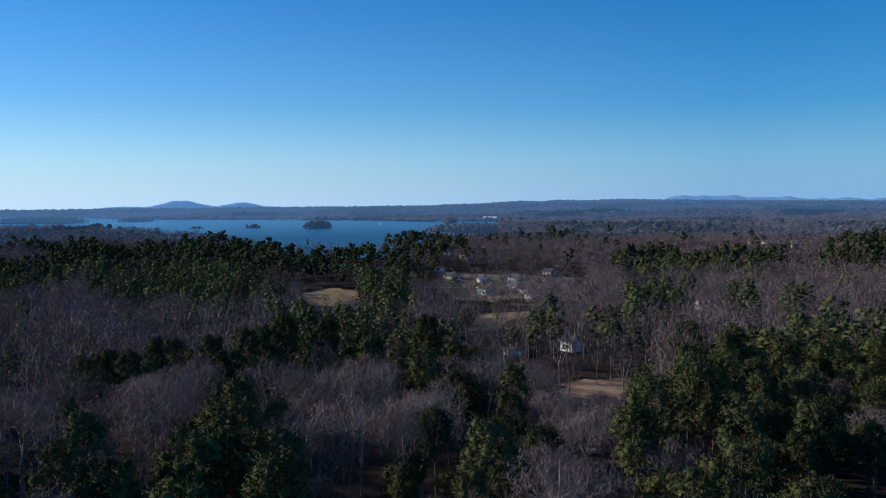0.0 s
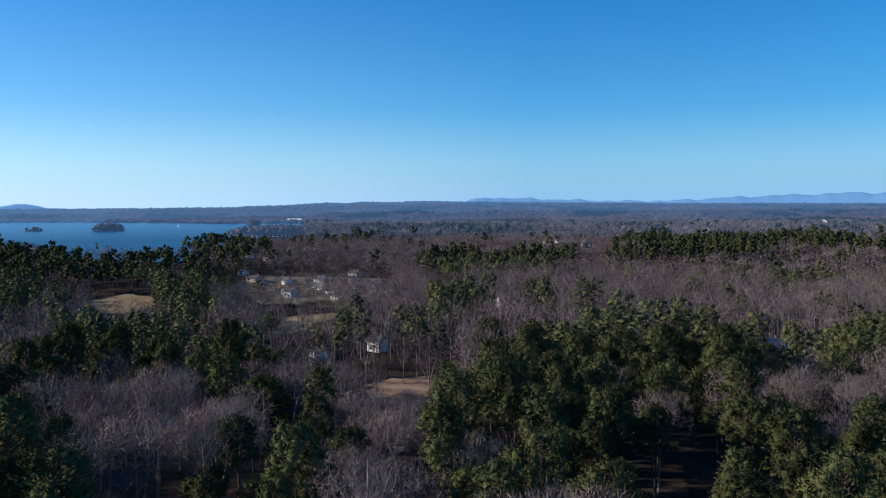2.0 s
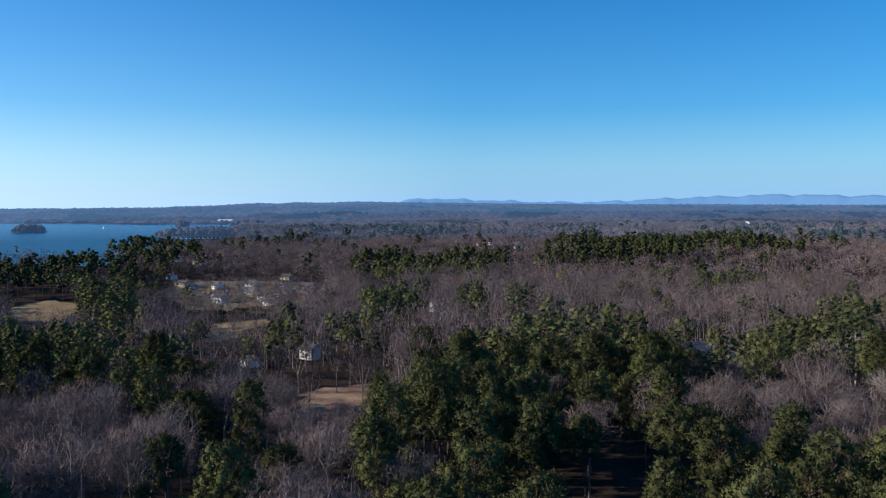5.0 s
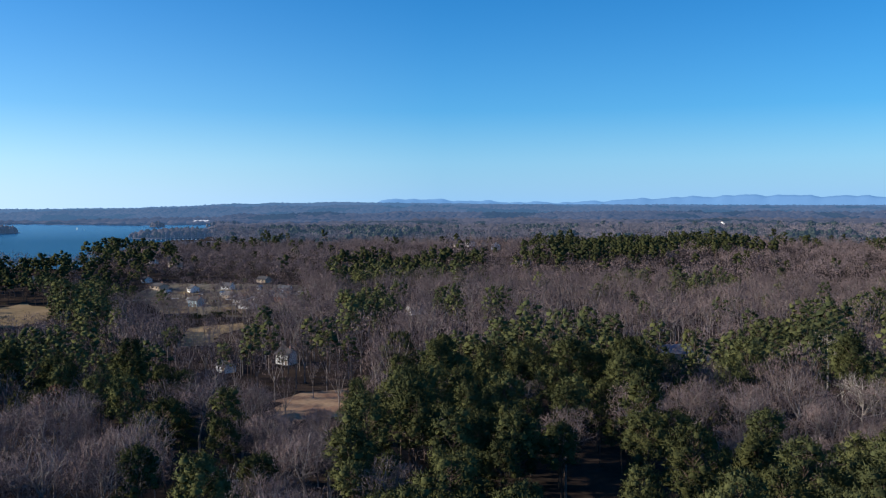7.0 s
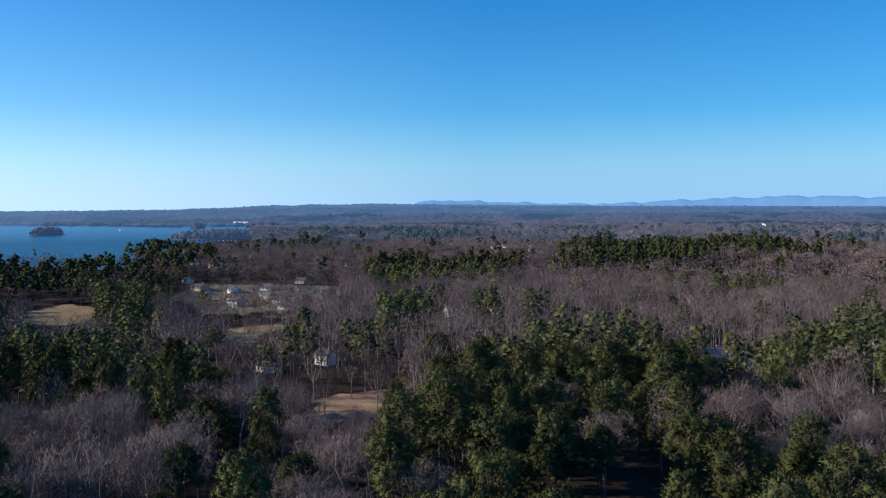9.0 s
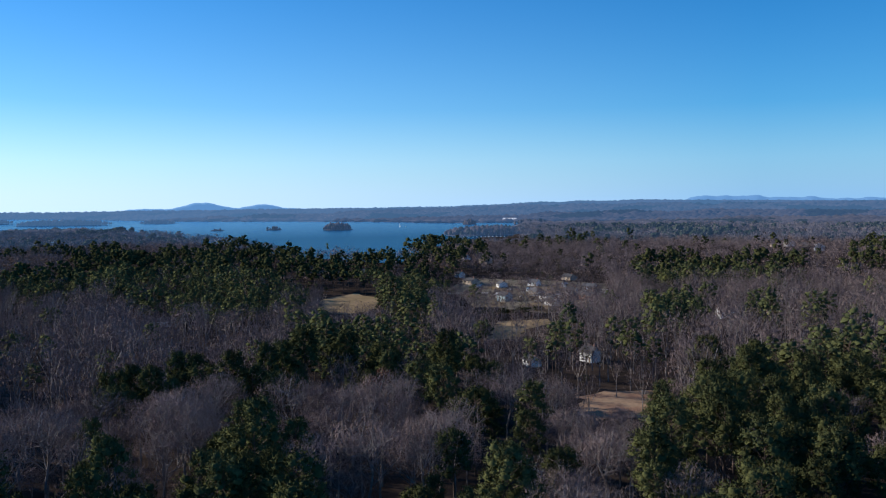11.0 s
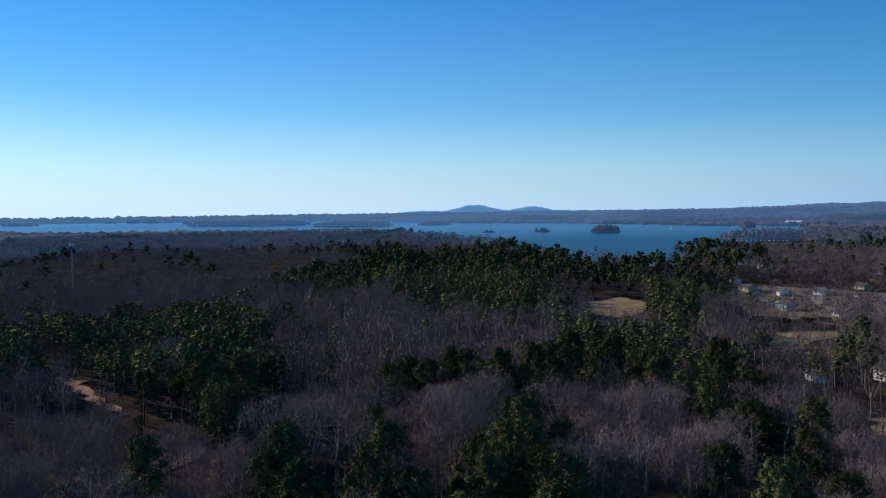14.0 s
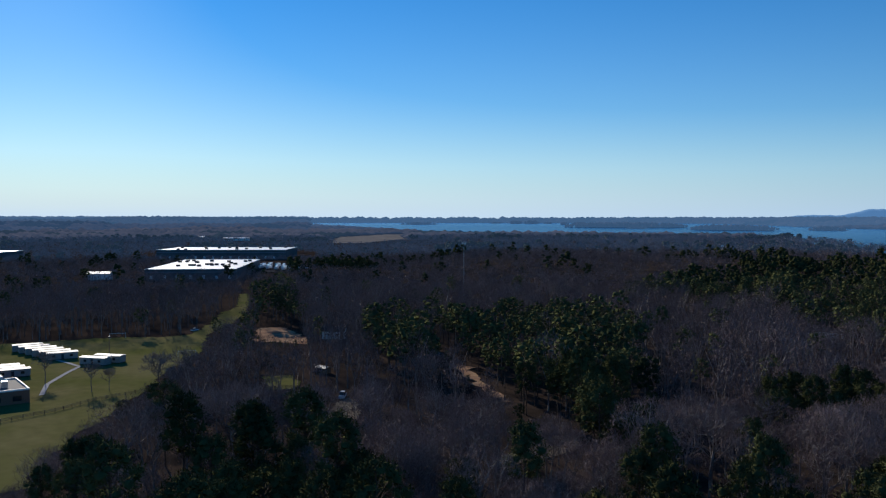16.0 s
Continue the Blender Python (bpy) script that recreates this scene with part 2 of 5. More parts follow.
def box_bm(x0, y0, z0, x1, y1, z1, bm=None, bevel=0.0):
    own = bm or bmesh.new()
    r = bmesh.ops.create_cube(own, size=1)
    for v in r["verts"]:
        v.co = Vector(((x0 + x1) / 2 + v.co.x * (x1 - x0), (y0 + y1) / 2 + v.co.y * (y1 - y0), (z0 + z1) / 2 + v.co.z * (z1 - z0)))
    if bevel:
        edges = {e for v in r["verts"] for e in v.link_edges}
        bmesh.ops.bevel(own, geom=list(edges), offset=bevel, segments=1, affect="EDGES")
    return own


def tube_bm(a, b, r0, r1, sides=8, bm=None):
    own = bm or bmesh.new()
    a, b = Vector(a), Vector(b)
    m = Matrix.Translation((a + b) / 2) @ (b - a).to_track_quat("Z", "Y").to_matrix().to_4x4()
    bmesh.ops.create_cone(own, cap_ends=True, segments=sides, radius1=r0, radius2=r1, depth=(b - a).length, matrix=m)
    return own


def empty(name, m, label, category, group="", kind=""):
    ob = new(name)
    ob.matrix_basis = m
    return tagged(ob, label, category, group, kind)


def at(az, d):
    a = radians(az)
    return -math.sin(a) * d, math.cos(a) * d


# ================= terrain =================
WATER_Z = 7.0
NEAR_AZ = [-1, 3, 8, 11.8, 12.7, 16, 17.5, 19, 20.5, 27.5, 31.4, 35, 42, 52, 58, 62, 67, 70]
NEAR_D = [2650, 2500, 2400, 2250, 1440, 1400, 1200, 960, 820, 910, 1250, 1600, 2230, 2260, 2300, 2400, 3350, 4500]
FAR_D = [2700, 2720, 2745, 2770, 2775, 2800, 2830, 2930, 3050, 3547, 3750, 4000, 4450, 4650, 4680, 4680, 4680, 4680]
TOP_AZ = [-60, -30, -8.8, 1.6, 4.5, 6.3, 8.2, 9.5, 10.8, 14, 18, 28, 40, 52, 90]
TOP_EL = [-0.05, -0.05, 0.14, 0.30, 0.35, 0.28, 0.33, 0.25, 0.29, 0.14, 0.02, 0.0, -0.03, -0.05, -0.06]


def smooth(a, b, x):
    t = np.clip((x - a) / (b - a), 0, 1)
    return t * t * (3 - 2 * t)


def wobble(x, y, s):
    """A cheap rolling of the land, about -1 to 1."""
    return (np.sin(x / s + 1.3) * np.cos(y / s * 0.8 + 0.4) + 0.6 * np.sin((x + y) / s * 1.7 + 2.0) * np.cos((x - y) / s * 1.3)) / 1.6


def water_z(az, r):
    """The lake's level; its far reaches are drawn in towards the eye and lie a little higher."""
    return WATER_Z + 15 * smooth(2600, 4700, r) * smooth(34, 44, az)


def in_lake(az, r):
    n, f = np.interp(az, NEAR_AZ, NEAR_D, 9e9, 9e9), np.interp(az, NEAR_AZ, FAR_D, 0, 0)
    jag = 1 + 0.03 * np.sin(az * 5.1) + 0.02 * np.sin(az * 13.7)
    return (r > n * (1 + 0.25 * (jag - 1))) & (r < f * (1 + 0.4 * (jag - 1)))


def ground_z(x, y):
    x, y = np.asarray(x, float), np.asarray(y, float)
    r, az = np.hypot(x, y), np.degrees(np.arctan2(-x, y))
    far = np.interp(az, NEAR_AZ, FAR_D, 2400, 2400)
    top = 59 + 4850 * np.tan(np.radians(np.interp(az, TOP_AZ, TOP_EL))) - 10
    z = 8.0 * np.where(az > 56, smooth(1500, 2400, r) + (smooth(560, 850, r) - smooth(1500, 2400, r)) * (1 - smooth(56, 66, az)), smooth(560, 850, r)) + 0.8 * smooth(900, 1500, r) * wobble(x, y, 170)
    z = z + (top - 8) * smooth(far, 4850, r) + 8.0 * smooth(far, far + 500, r) * (1 - 0.9 * smooth(3900, 4500, r)) * (wobble(az * 40, r * 1.3, 190) + np.sin((r - far) / 75 + 2 * np.sin(az * 0.31) + np.sin(az * 0.9)))
    z = z + 3.0 * smooth(300, 430, r) * (1 - smooth(58, 66, az)) * (1 - smooth(1800, 2300, r)) * wobble(x, y, 62)
    return np.where(in_lake(az, r), 2.0, z)


def build_ground():
    rs = np.concatenate([[0], np.geomspace(60, 290, 8), np.linspace(300, 900, 61), np.linspace(935, 4850, 110), [4900, 4960]])
    azs = np.concatenate([np.arange(-45, 100, 0.5), np.arange(100, 315, 5.0)])
    A, R = np.meshgrid(np.radians(azs), rs)
    X, Y = -np.sin(A) * R, np.cos(A) * R
    Z = ground_z(X, Y)
    Z[-1] -= 60
    V = np.stack([X, Y, Z], -1).reshape(-1, 3)
    n = len(azs)
    i, j = np.meshgrid(np.arange(len(rs) - 1), np.arange(n), indexing="ij")
    a, b, c, d = i * n + j, i * n + (j + 1) % n, (i + 1) * n + (j + 1) % n, (i + 1) * n + j
    F = np.concatenate([np.stack([a, b, c], -1).reshape(-1, 3), np.stack([a, c, d], -1).reshape(-1, 3)])
    # beyond 1950 m the ground takes wood colours with haze emission mixed in
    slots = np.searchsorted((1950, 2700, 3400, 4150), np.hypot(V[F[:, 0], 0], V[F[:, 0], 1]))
    mats = [M[key] for key in ("floor", "far_hazed_wood", "farther_hazed_wood", "hazy_wood", "skyline_hazed_wood")]
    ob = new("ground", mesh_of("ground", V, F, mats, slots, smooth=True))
    tagged(ob, "brown leaf-littered woodland ground, its far rings haze-coloured, rolling to the horizon", "ground", kind="structure")


build_ground()

# lake: one level sheet in the basin
lake_az = np.linspace(-0.9, 70, 160)
near_r, far_r = np.interp(lake_az, NEAR_AZ, NEAR_D) * 0.97, np.interp(lake_az, NEAR_AZ, FAR_D) * 1.02
azs = np.radians(lake_az)
V = np.concatenate([np.stack([-np.sin(azs) * r, np.cos(azs) * r, water_z(lake_az, r)], -1) for r in (near_r + (far_r - near_r) * k / 10 for k in range(11))])
F = [t for k in range(10) for j in range(159) for t in ((k * 160 + j, (k + 1) * 160 + j, k * 160 + j + 1), (k * 160 + j + 1, (k + 1) * 160 + j, (k + 1) * 160 + j + 1))]
tagged(new("lake", mesh_of("lake", V, F, [M["water"]])), "wide blue rippled lake between wooded shores", "lake", kind="structure")


def ridge(name, r, az0, az1, profile, mat, label):
    """A long far mountain crest with a sloping face and some depth."""
    n = 260
    az = np.linspace(az0, az1, n)
    top = np.array([profile(a) for a in az])
    a = np.radians(az)
    rows = []
    for k, (dr, f) in enumerate(((-70, 0.0), (-50, 0.55), (-28, 0.85), (0, 1.0), (18, 0.0))):
        rr = r + dr
        rows.append(np.stack([-np.sin(a) * rr, np.cos(a) * rr, 20 + (top - 20) * f], -1))
    V = np.concatenate(rows)
    F = [t for k in range(4) for j in range(n - 1) for t in ((k * n + j, k * n + j + 1, (k + 1) * n + j), (k * n + j + 1, (k + 1) * n + j + 1, (k + 1) * n + j))]
    return tagged(new(name, mesh_of(name, V, F, [mat], smooth=True)), label, "mountain", kind="structure")


def crest(points, rough):
    az = [p[0] for p in points]
    el = [p[1] for p in points]
    return lambda v: 59 + 4930 * math.tan(radians(float(np.interp(v, az, el)) + rough * (math.sin(v * 1.9 + 0.6) + 0.8 * math.sin(v * 3.7) + 0.5 * math.sin(v * 6.1 + 2) + 0.25 * math.sin(v * 13.3))))


# both ridges get their haze from the material's blue and emission
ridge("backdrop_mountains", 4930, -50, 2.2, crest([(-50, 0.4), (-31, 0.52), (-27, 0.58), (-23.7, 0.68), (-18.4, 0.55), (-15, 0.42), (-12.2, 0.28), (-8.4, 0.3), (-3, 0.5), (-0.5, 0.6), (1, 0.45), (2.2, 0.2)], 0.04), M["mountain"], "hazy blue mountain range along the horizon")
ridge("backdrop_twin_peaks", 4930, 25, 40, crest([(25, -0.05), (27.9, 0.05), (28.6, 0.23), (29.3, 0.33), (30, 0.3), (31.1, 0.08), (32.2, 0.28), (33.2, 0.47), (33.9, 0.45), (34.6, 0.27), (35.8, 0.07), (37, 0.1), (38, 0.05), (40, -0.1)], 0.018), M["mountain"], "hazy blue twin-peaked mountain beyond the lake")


# ================= tree shapes =================
rng = np.random.default_rng(7)
OCTA_V = np.array([(1, 0, 0), (-1, 0, 0), (0, 1, 0), (0, -1, 0), (0, 0, 1), (0, 0, -1)], float)
OCTA_F = np.array([(0, 2, 4), (2, 1, 4), (1, 3, 4), (3, 0, 4), (2, 0, 5), (1, 2, 5), (3, 1, 5), (0, 3, 5)])
ico = bmesh.new()
bmesh.ops.create_icosphere(ico, subdivisions=1, radius=1)
ICO_V = np.array([v.co for v in ico.verts])
ICO_F = np.array([[v.index for v in f.verts] for f in ico.faces])
ico.free()
ico = bmesh.new()
bmesh.ops.create_icosphere(ico, subdivisions=2, radius=1)
BALL_V = np.array([v.co for v in ico.verts])
BALL_F = np.array([[v.index for v in f.verts] for f in ico.faces])
ico.free()


def limb(a, b, r0, r1, sides):
    """An open tapered tube from a to b."""
    a, b = np.asarray(a, float), np.asarray(b, float)
    w = (b - a) / (np.linalg.norm(b - a) + 1e-9)
    u = np.cross(w, (0.31, 0.87, 0.4))
    u /= np.linalg.norm(u)
    v = np.cross(w, u)
    k = np.arange(sides) * 2 * np.pi / sides
    ring = np.cos(k)[:, None] * u + np.sin(k)[:, None] * v
    V = np.concatenate([a + ring * r0, b + ring * r1])
    i = np.arange(sides)
    j = (i + 1) % sides
    return V, np.concatenate([np.stack([i, j, i + sides], -1), np.stack([j, j + sides, i + sides], -1)])


def blades(base, tip, width, out=None):
    """Thin triangles from base points to tips, their flat sides turned mostly outwards."""
    n = len(base)
    w = tip - base
    side = np.cross(w, rng.normal(size=(n, 3)) * (1.0 if out is None else 0.3) + (0 if out is None else out))
    side *= (np.asarray(width).reshape(-1, 1) / (np.linalg.norm(side, axis=1, keepdims=True) + 1e-9)) * 0.5
    V = np.stack([base - side, base + side, tip], 1).reshape(-1, 3)
    return V, np.arange(3 * n).reshape(-1, 3)


def facing(F, V, N):
    """Turns each face to the side that its shading faces."""
    g = np.cross(V[F[:, 1]] - V[F[:, 0]], V[F[:, 2]] - V[F[:, 0]])
    back = (g * N[F].sum(1)).sum(1) < 0
    return np.where(back[:, None], F[:, ::-1], F)


def ruffled(shape, amount):
    """Turns the shading of each loose blade a little its own way."""
    V, F, N = shape
    k = np.repeat(rng.normal(size=(len(V) // 3 + 1, 3)) * amount, 3, axis=0)[-len(V):]
    N = N + k
    return V, F, N / (np.linalg.norm(N, axis=1, keepdims=True) + 1e-9)


def twiggy(V, F, N, outward=0.65):
    """Shades loose twigs by their own upright sides, with a little of the crown's round form."""
    g = np.cross(V[F[:, 1]] - V[F[:, 0]], V[F[:, 2]] - V[F[:, 0]])
    g *= np.sign((g * N[F[:, 0]]).sum(1, keepdims=True) + 1e-12)
    g /= np.linalg.norm(g, axis=1, keepdims=True) + 1e-9
    M3 = outward * N
    np.add.at(M3, F.ravel(), np.repeat(g * (1, 1, 0.5), 3, axis=0))
    return V, F, M3 / (np.linalg.norm(M3, axis=1, keepdims=True) + 1e-9)


def pine_shape(h, boughs, tufts, core, size, width, sprig=1.0, core_size=0.6):
    """Trunk with boughs, and an egg-shaped crown of flattened needle clumps, of a loblolly pine h high."""
    lean = rng.normal(size=2) * 0.02 * h
    top = np.array([lean[0], lean[1], h * 0.95])
    wood = [limb((0, 0, -0.3), top * 0.5, 0.011 * h, 0.008 * h, 6), limb(top * 0.5, top, 0.008 * h, 0.002 * h, 5)]
    leaf = []
    low = rng.uniform(0.46, 0.56)
    CV, CF = {80: (BALL_V, BALL_F), 20: (ICO_V, ICO_F)}.get(core, (OCTA_V, OCTA_F))
    for k in range(boughs):
        v = ((k + rng.uniform(0.1, 0.9)) / boughs) ** 0.75
        u = low + (0.98 - low) * v
        reach = width * math.sqrt(max(0.04, 1 - ((v - 0.36) / 0.7) ** 2)) * rng.uniform(0.45, 1.0)
        ang = k * 2.4 + rng.uniform(-0.7, 0.7)
        c = np.array([math.cos(ang) * reach, math.sin(ang) * reach, u * h]) + top * u * (1, 1, 0)
        s = size * rng.uniform(0.75, 1.25) * (1.08 - 0.15 * v)
        sc = np.array([s, s, s * rng.uniform(0.62, 0.85)])
        if boughs > 16:
            wood.append(limb(top * (u - 0.07), c, 0.08, 0.03, 3))
        rough = rng.uniform(-0.5, 0.5, size=(len(CV), 1))
        turned = np.linalg.qr(rng.normal(size=(3, 3)))[0]
        bits = [(c + CV @ turned * sc * (core_size + 0.2 * rough), CF)]
        if tufts:
            w = rng.normal(size=(tufts, 3))
            w[:, 2] += 0.45
            w /= np.linalg.norm(w, axis=1, keepdims=True)
            b = c + w * sc * rng.uniform(0.42, 1.05, size=(tufts, 1))
            d = w * 0.6 + rng.normal(size=(tufts, 3)) * 0.6 + (0, 0, 0.35)
            t = b + d * sprig * rng.uniform(0.25, 0.5, size=(tufts, 1))
            bits.append(blades(b, t, rng.uniform(0.16, 0.34, tufts) * sprig, w))
        V, F = join(bits)
        inner = c * (0.8, 0.8, 1) - (0, 0, 0.55 * s)
        leaf.append(ruffled(twiggy(*rounded(V, F, inner, np.array([1.0, 1.0, 0.8])), 0.9), 0.1))
    V, F, N = join_rounded(leaf)
    return join(wood), (V, facing(F, V, N), N)


def dome_shape(h, n, twig_len, twig_w, width, lobes=6, limbs=4, lift=0.3, ruffle=0.2, skirt=0.2, hollow=0.55):
    """A leafless hardwood seen from afar: trunk, a few limbs and a lobed dome of twigs."""
    wood = [limb((0, 0, -0.3), (0, 0, h * 0.5), 0.012 * h, 0.008 * h, 4 if limbs else 3)]
    for k in range(limbs):
        a = k * 1.57 + rng.uniform(-0.5, 0.5)
        q = rng.uniform(0.4, 0.7) * width
        wood.append(limb((0, 0, h * rng.uniform(0.3, 0.42)), (math.cos(a) * q, math.sin(a) * q, h * rng.uniform(0.68, 0.86)), 0.006 * h, 0.003 * h, 3))
    ang = np.arange(lobes) * 6.283 / lobes + rng.uniform(-0.4, 0.4, lobes)
    out = rng.uniform(0.3, 0.62, lobes) * width
    out[0] *= 0.2
    z = h * (0.7 - 0.28 * (out / width) ** 2 + rng.uniform(-0.06, 0.06, lobes))
    mid = np.stack([np.cos(ang) * out, np.sin(ang) * out, z], -1)
    size = np.array([width * 0.46, width * 0.46, h * skirt])
    which = rng.integers(0, lobes, n)
    w = rng.normal(size=(n, 3))
    w /= np.linalg.norm(w, axis=1, keepdims=True)
    w[:, 2] = np.where(w[:, 2] < -0.55, -w[:, 2], w[:, 2])
    b = mid[which] + w * size * rng.uniform(hollow, 1.0, size=(n, 1))
    d = w * 0.35 + rng.normal(size=(n, 3)) * 0.5 + (0, 0, lift + 0.35)
    d /= np.linalg.norm(d, axis=1, keepdims=True)
    V, F = blades(b, b + d * twig_len * rng.uniform(0.6, 1.4, size=(n, 1)), twig_w * rng.uniform(0.6, 1.4, n))
    heart = np.repeat(mid[which] * (0.6, 0.6, 1) - (0, 0, h * 0.08), 3, axis=0)
    V, F, N = ruffled(twiggy(*rounded(V, F, heart, np.array([width, width, h * 0.45]))), ruffle)
    return join(wood), (V, facing(F, V, N), N)


def bare_shape(h, limbs, branches, twigs, twig_len, twig_w, width):
    """Wavy trunk, ascending curved limbs and a dome of bare twigs, of a leafless hardwood h high."""
    stem = [np.array([rng.normal() * 0.012 * h * k, rng.normal() * 0.012 * h * k, h * z]) for k, z in enumerate((0, 0.3, 0.52, 0.72, 0.9))]
    stem[0][2] = -0.3
    girth = (0.014, 0.011, 0.008, 0.005, 0.002)
    wood = [limb(stem[k], stem[k + 1], girth[k] * h, girth[k + 1] * h, 6) for k in range(4)]
    crown = []
    for k in range(limbs):
        ang = k * 2.4 + rng.uniform(-0.4, 0.4)
        f = rng.uniform(0.36, 0.8)
        q = min(3, int(np.searchsorted((0.3, 0.52, 0.72), f)))
        lo, hi = stem[q], stem[q + 1]
        start = lo + (hi - lo) * (f * h - lo[2]) / (hi[2] - lo[2])
        out = width * rng.uniform(0.5, 0.92) * (1.25 - f * 0.8)
        way = np.array([math.cos(ang), math.sin(ang), 0])
        end = start * (1, 1, 0) + way * out + (0, 0, h * (0.96 - 0.28 * (out / width) ** 2) * rng.uniform(0.86, 0.97))
        mid = start + (end - start) * (0.55, 0.55, 0.32) + rng.normal(size=3) * 0.02 * h
        up = start + (end - start) * (0.85, 0.85, 0.68) + rng.normal(size=3) * 0.02 * h
        r = 0.0075 * h * (1.2 - f)
        wood += [limb(start, mid, r, r * 0.75, 4), limb(mid, up, r * 0.75, r * 0.5, 3), limb(up, end, r * 0.5, r * 0.2, 3)]
        for b in range(branches):
            a0, a1 = ((start, mid), (mid, up), (up, end))[b % 3]
            p = a0 + (a1 - a0) * rng.uniform(0.2, 1.0)
            w = rng.normal(size=3) * (0.9, 0.9, 0.4) + way * 0.35 + (0, 0, 0.9)
            w /= np.linalg.norm(w)
            tip = p + w * (h * rng.uniform(0.1, 0.22))
            tip[2] = min(tip[2], h * (1.0 - 0.3 * (math.hypot(tip[0], tip[1]) / width) ** 2))
            bend = (p + tip) / 2 + rng.normal(size=3) * 0.012 * h
            wood += [limb(p, bend, r * 0.42, r * 0.25, 3), limb(bend, tip, r * 0.25, r * 0.1, 3)]
            d = rng.normal(size=(twigs, 3)) * (0.8, 0.8, 0.5) + w * 0.7 + (0, 0, 0.4)
            d /= np.linalg.norm(d, axis=1, keepdims=True)
            o = p + (tip - p) * rng.uniform(0.15, 1.0, size=(twigs, 1))
            crown.append(blades(o, o + d * twig_len * rng.uniform(0.6, 1.4, size=(twigs, 1)), twig_w * rng.uniform(0.6, 1.4, twigs)))
    V, F = join(crown)
    V, F, N = twiggy(*rounded(V, F, np.array([0, 0, h * 0.55]), np.array([width, width, h * 0.6])))
    return join(wood), (V, facing(F, V, N), N)


# ================= where the woods are pine, bare, or open =================
def inside(x, y, poly):
    hit = np.zeros(len(x), bool)
    for (x0, y0), (x1, y1) in zip(poly, poly[1:] + poly[:1]):
        hit ^= ((y0 > y) != (y1 > y)) & (x < (x1 - x0) * (y - y0) / (y1 - y0 + 1e-12) + x0)
    return hit


RIGHT_PINES = [
    [(-7, 113), (-11, 160), (-7, 199), (-1, 209), (-3, 272), (13, 288), (30, 286), (50, 315), (78, 331), (84, 295), (80, 264), (68, 227), (64, 203), (48, 179), (38, 174), (32, 154), (22, 110)],
    [(30, 110), (37, 137), (46, 157), (56, 170), (54, 152), (47, 133), (62, 160), (69, 159), (74, 154), (66, 134), (81, 156), (89, 149), (67, 107)],
    [(83, 276), (101, 332), (102, 313), (111, 292), (88, 235), (77, 222), (72, 232)],
    [(113, 277), (146, 323), (180, 350), (160, 287), (127, 231), (104, 211), (120, 248), (95, 225), (81, 194), (74, 195), (82, 217)],
]
HOUSE_PINES = [
    [(131, 236), (157, 249), (120, 191), (111, 199)],
    [(187, 339), (221, 376), (236, 374), (206, 327), (177, 317)],
    [(22, 412), (33, 419), (28, 347), (19, 349)],
    [(39, 379), (48, 385), (42, 336), (34, 337)],
    [(-24, 386), (-15, 425), (0, 423), (-1, 361), (-12, 321), (-20, 326)],
    [(-53, 301), (-40, 309), (-35, 270), (-46, 265)],
    [(-36, 312), (-25, 311), (-20, 241), (-28, 245)],
    [(-60, 266), (-52, 271), (-46, 239), (-54, 240)],
    [(-10, 184), (-8, 210), (-2, 210), (-2, 178), (-8, 168)],
    [(-205, 499), (-211, 563), (-177, 535), (-111, 336), (-130, 334)],
]
LEFT_PINES = [
    [(-115, 206), (-146, 295), (-135, 298), (-101, 258), (-79, 256), (-61, 207), (-74, 210), (-91, 211), (-107, 216)],
    [(-138, 159), (-152, 185), (-143, 197), (-114, 206), (-100, 217), (-88, 212), (-69, 196), (-51, 185), (-43, 172), (-47, 159), (-63, 178), (-85, 198), (-95, 185), (-104, 180), (-125, 183), (-127, 164)],
    [(-49, 177), (-43, 189), (-31, 178), (-25, 148), (-35, 148), (-43, 153)],
    [(-82, 125), (-88, 141), (-83, 147), (-70, 134), (-56, 111), (-48, 90), (-81, 81), (-99, 100), (-97, 108), (-86, 111), (-78, 113)],
    [(-43, 117), (-38, 142), (-36, 152), (-26, 154), (-24, 138), (-28, 118), (-27, 96), (-40, 92)],
]
BELT_PINES = [
    [(-110, 222), (-103, 237), (-80, 221), (-60, 205), (-47, 190), (-73, 199), (-90, 206)],
    [(-43, 176), (-43, 184), (-36, 183), (-25, 151), (-23, 112), (-30, 113), (-35, 142)],
    [(-164, 315), (-134, 301), (-103, 285), (-80, 270), (-61, 245), (-54, 212), (-84, 221), (-112, 214)],
]
HILL_PINES = [
    [(-480, 487), (-479, 553), (-459, 675), (-435, 792), (-365, 884), (-300, 891), (-213, 730), (-156, 507), (-139, 394), (-199, 499), (-223, 521), (-212, 431), (-195, 382), (-212, 358), (-281, 364), (-375, 380)],
    [(-416, 360), (-472, 502), (-522, 607), (-486, 722), (-348, 707), (-209, 425), (-187, 323), (-235, 329), (-293, 368)],
    [(-355, 244), (-366, 276), (-292, 253), (-250, 229), (-212, 185), (-156, 137), (-147, 115), (-165, 112)],
]
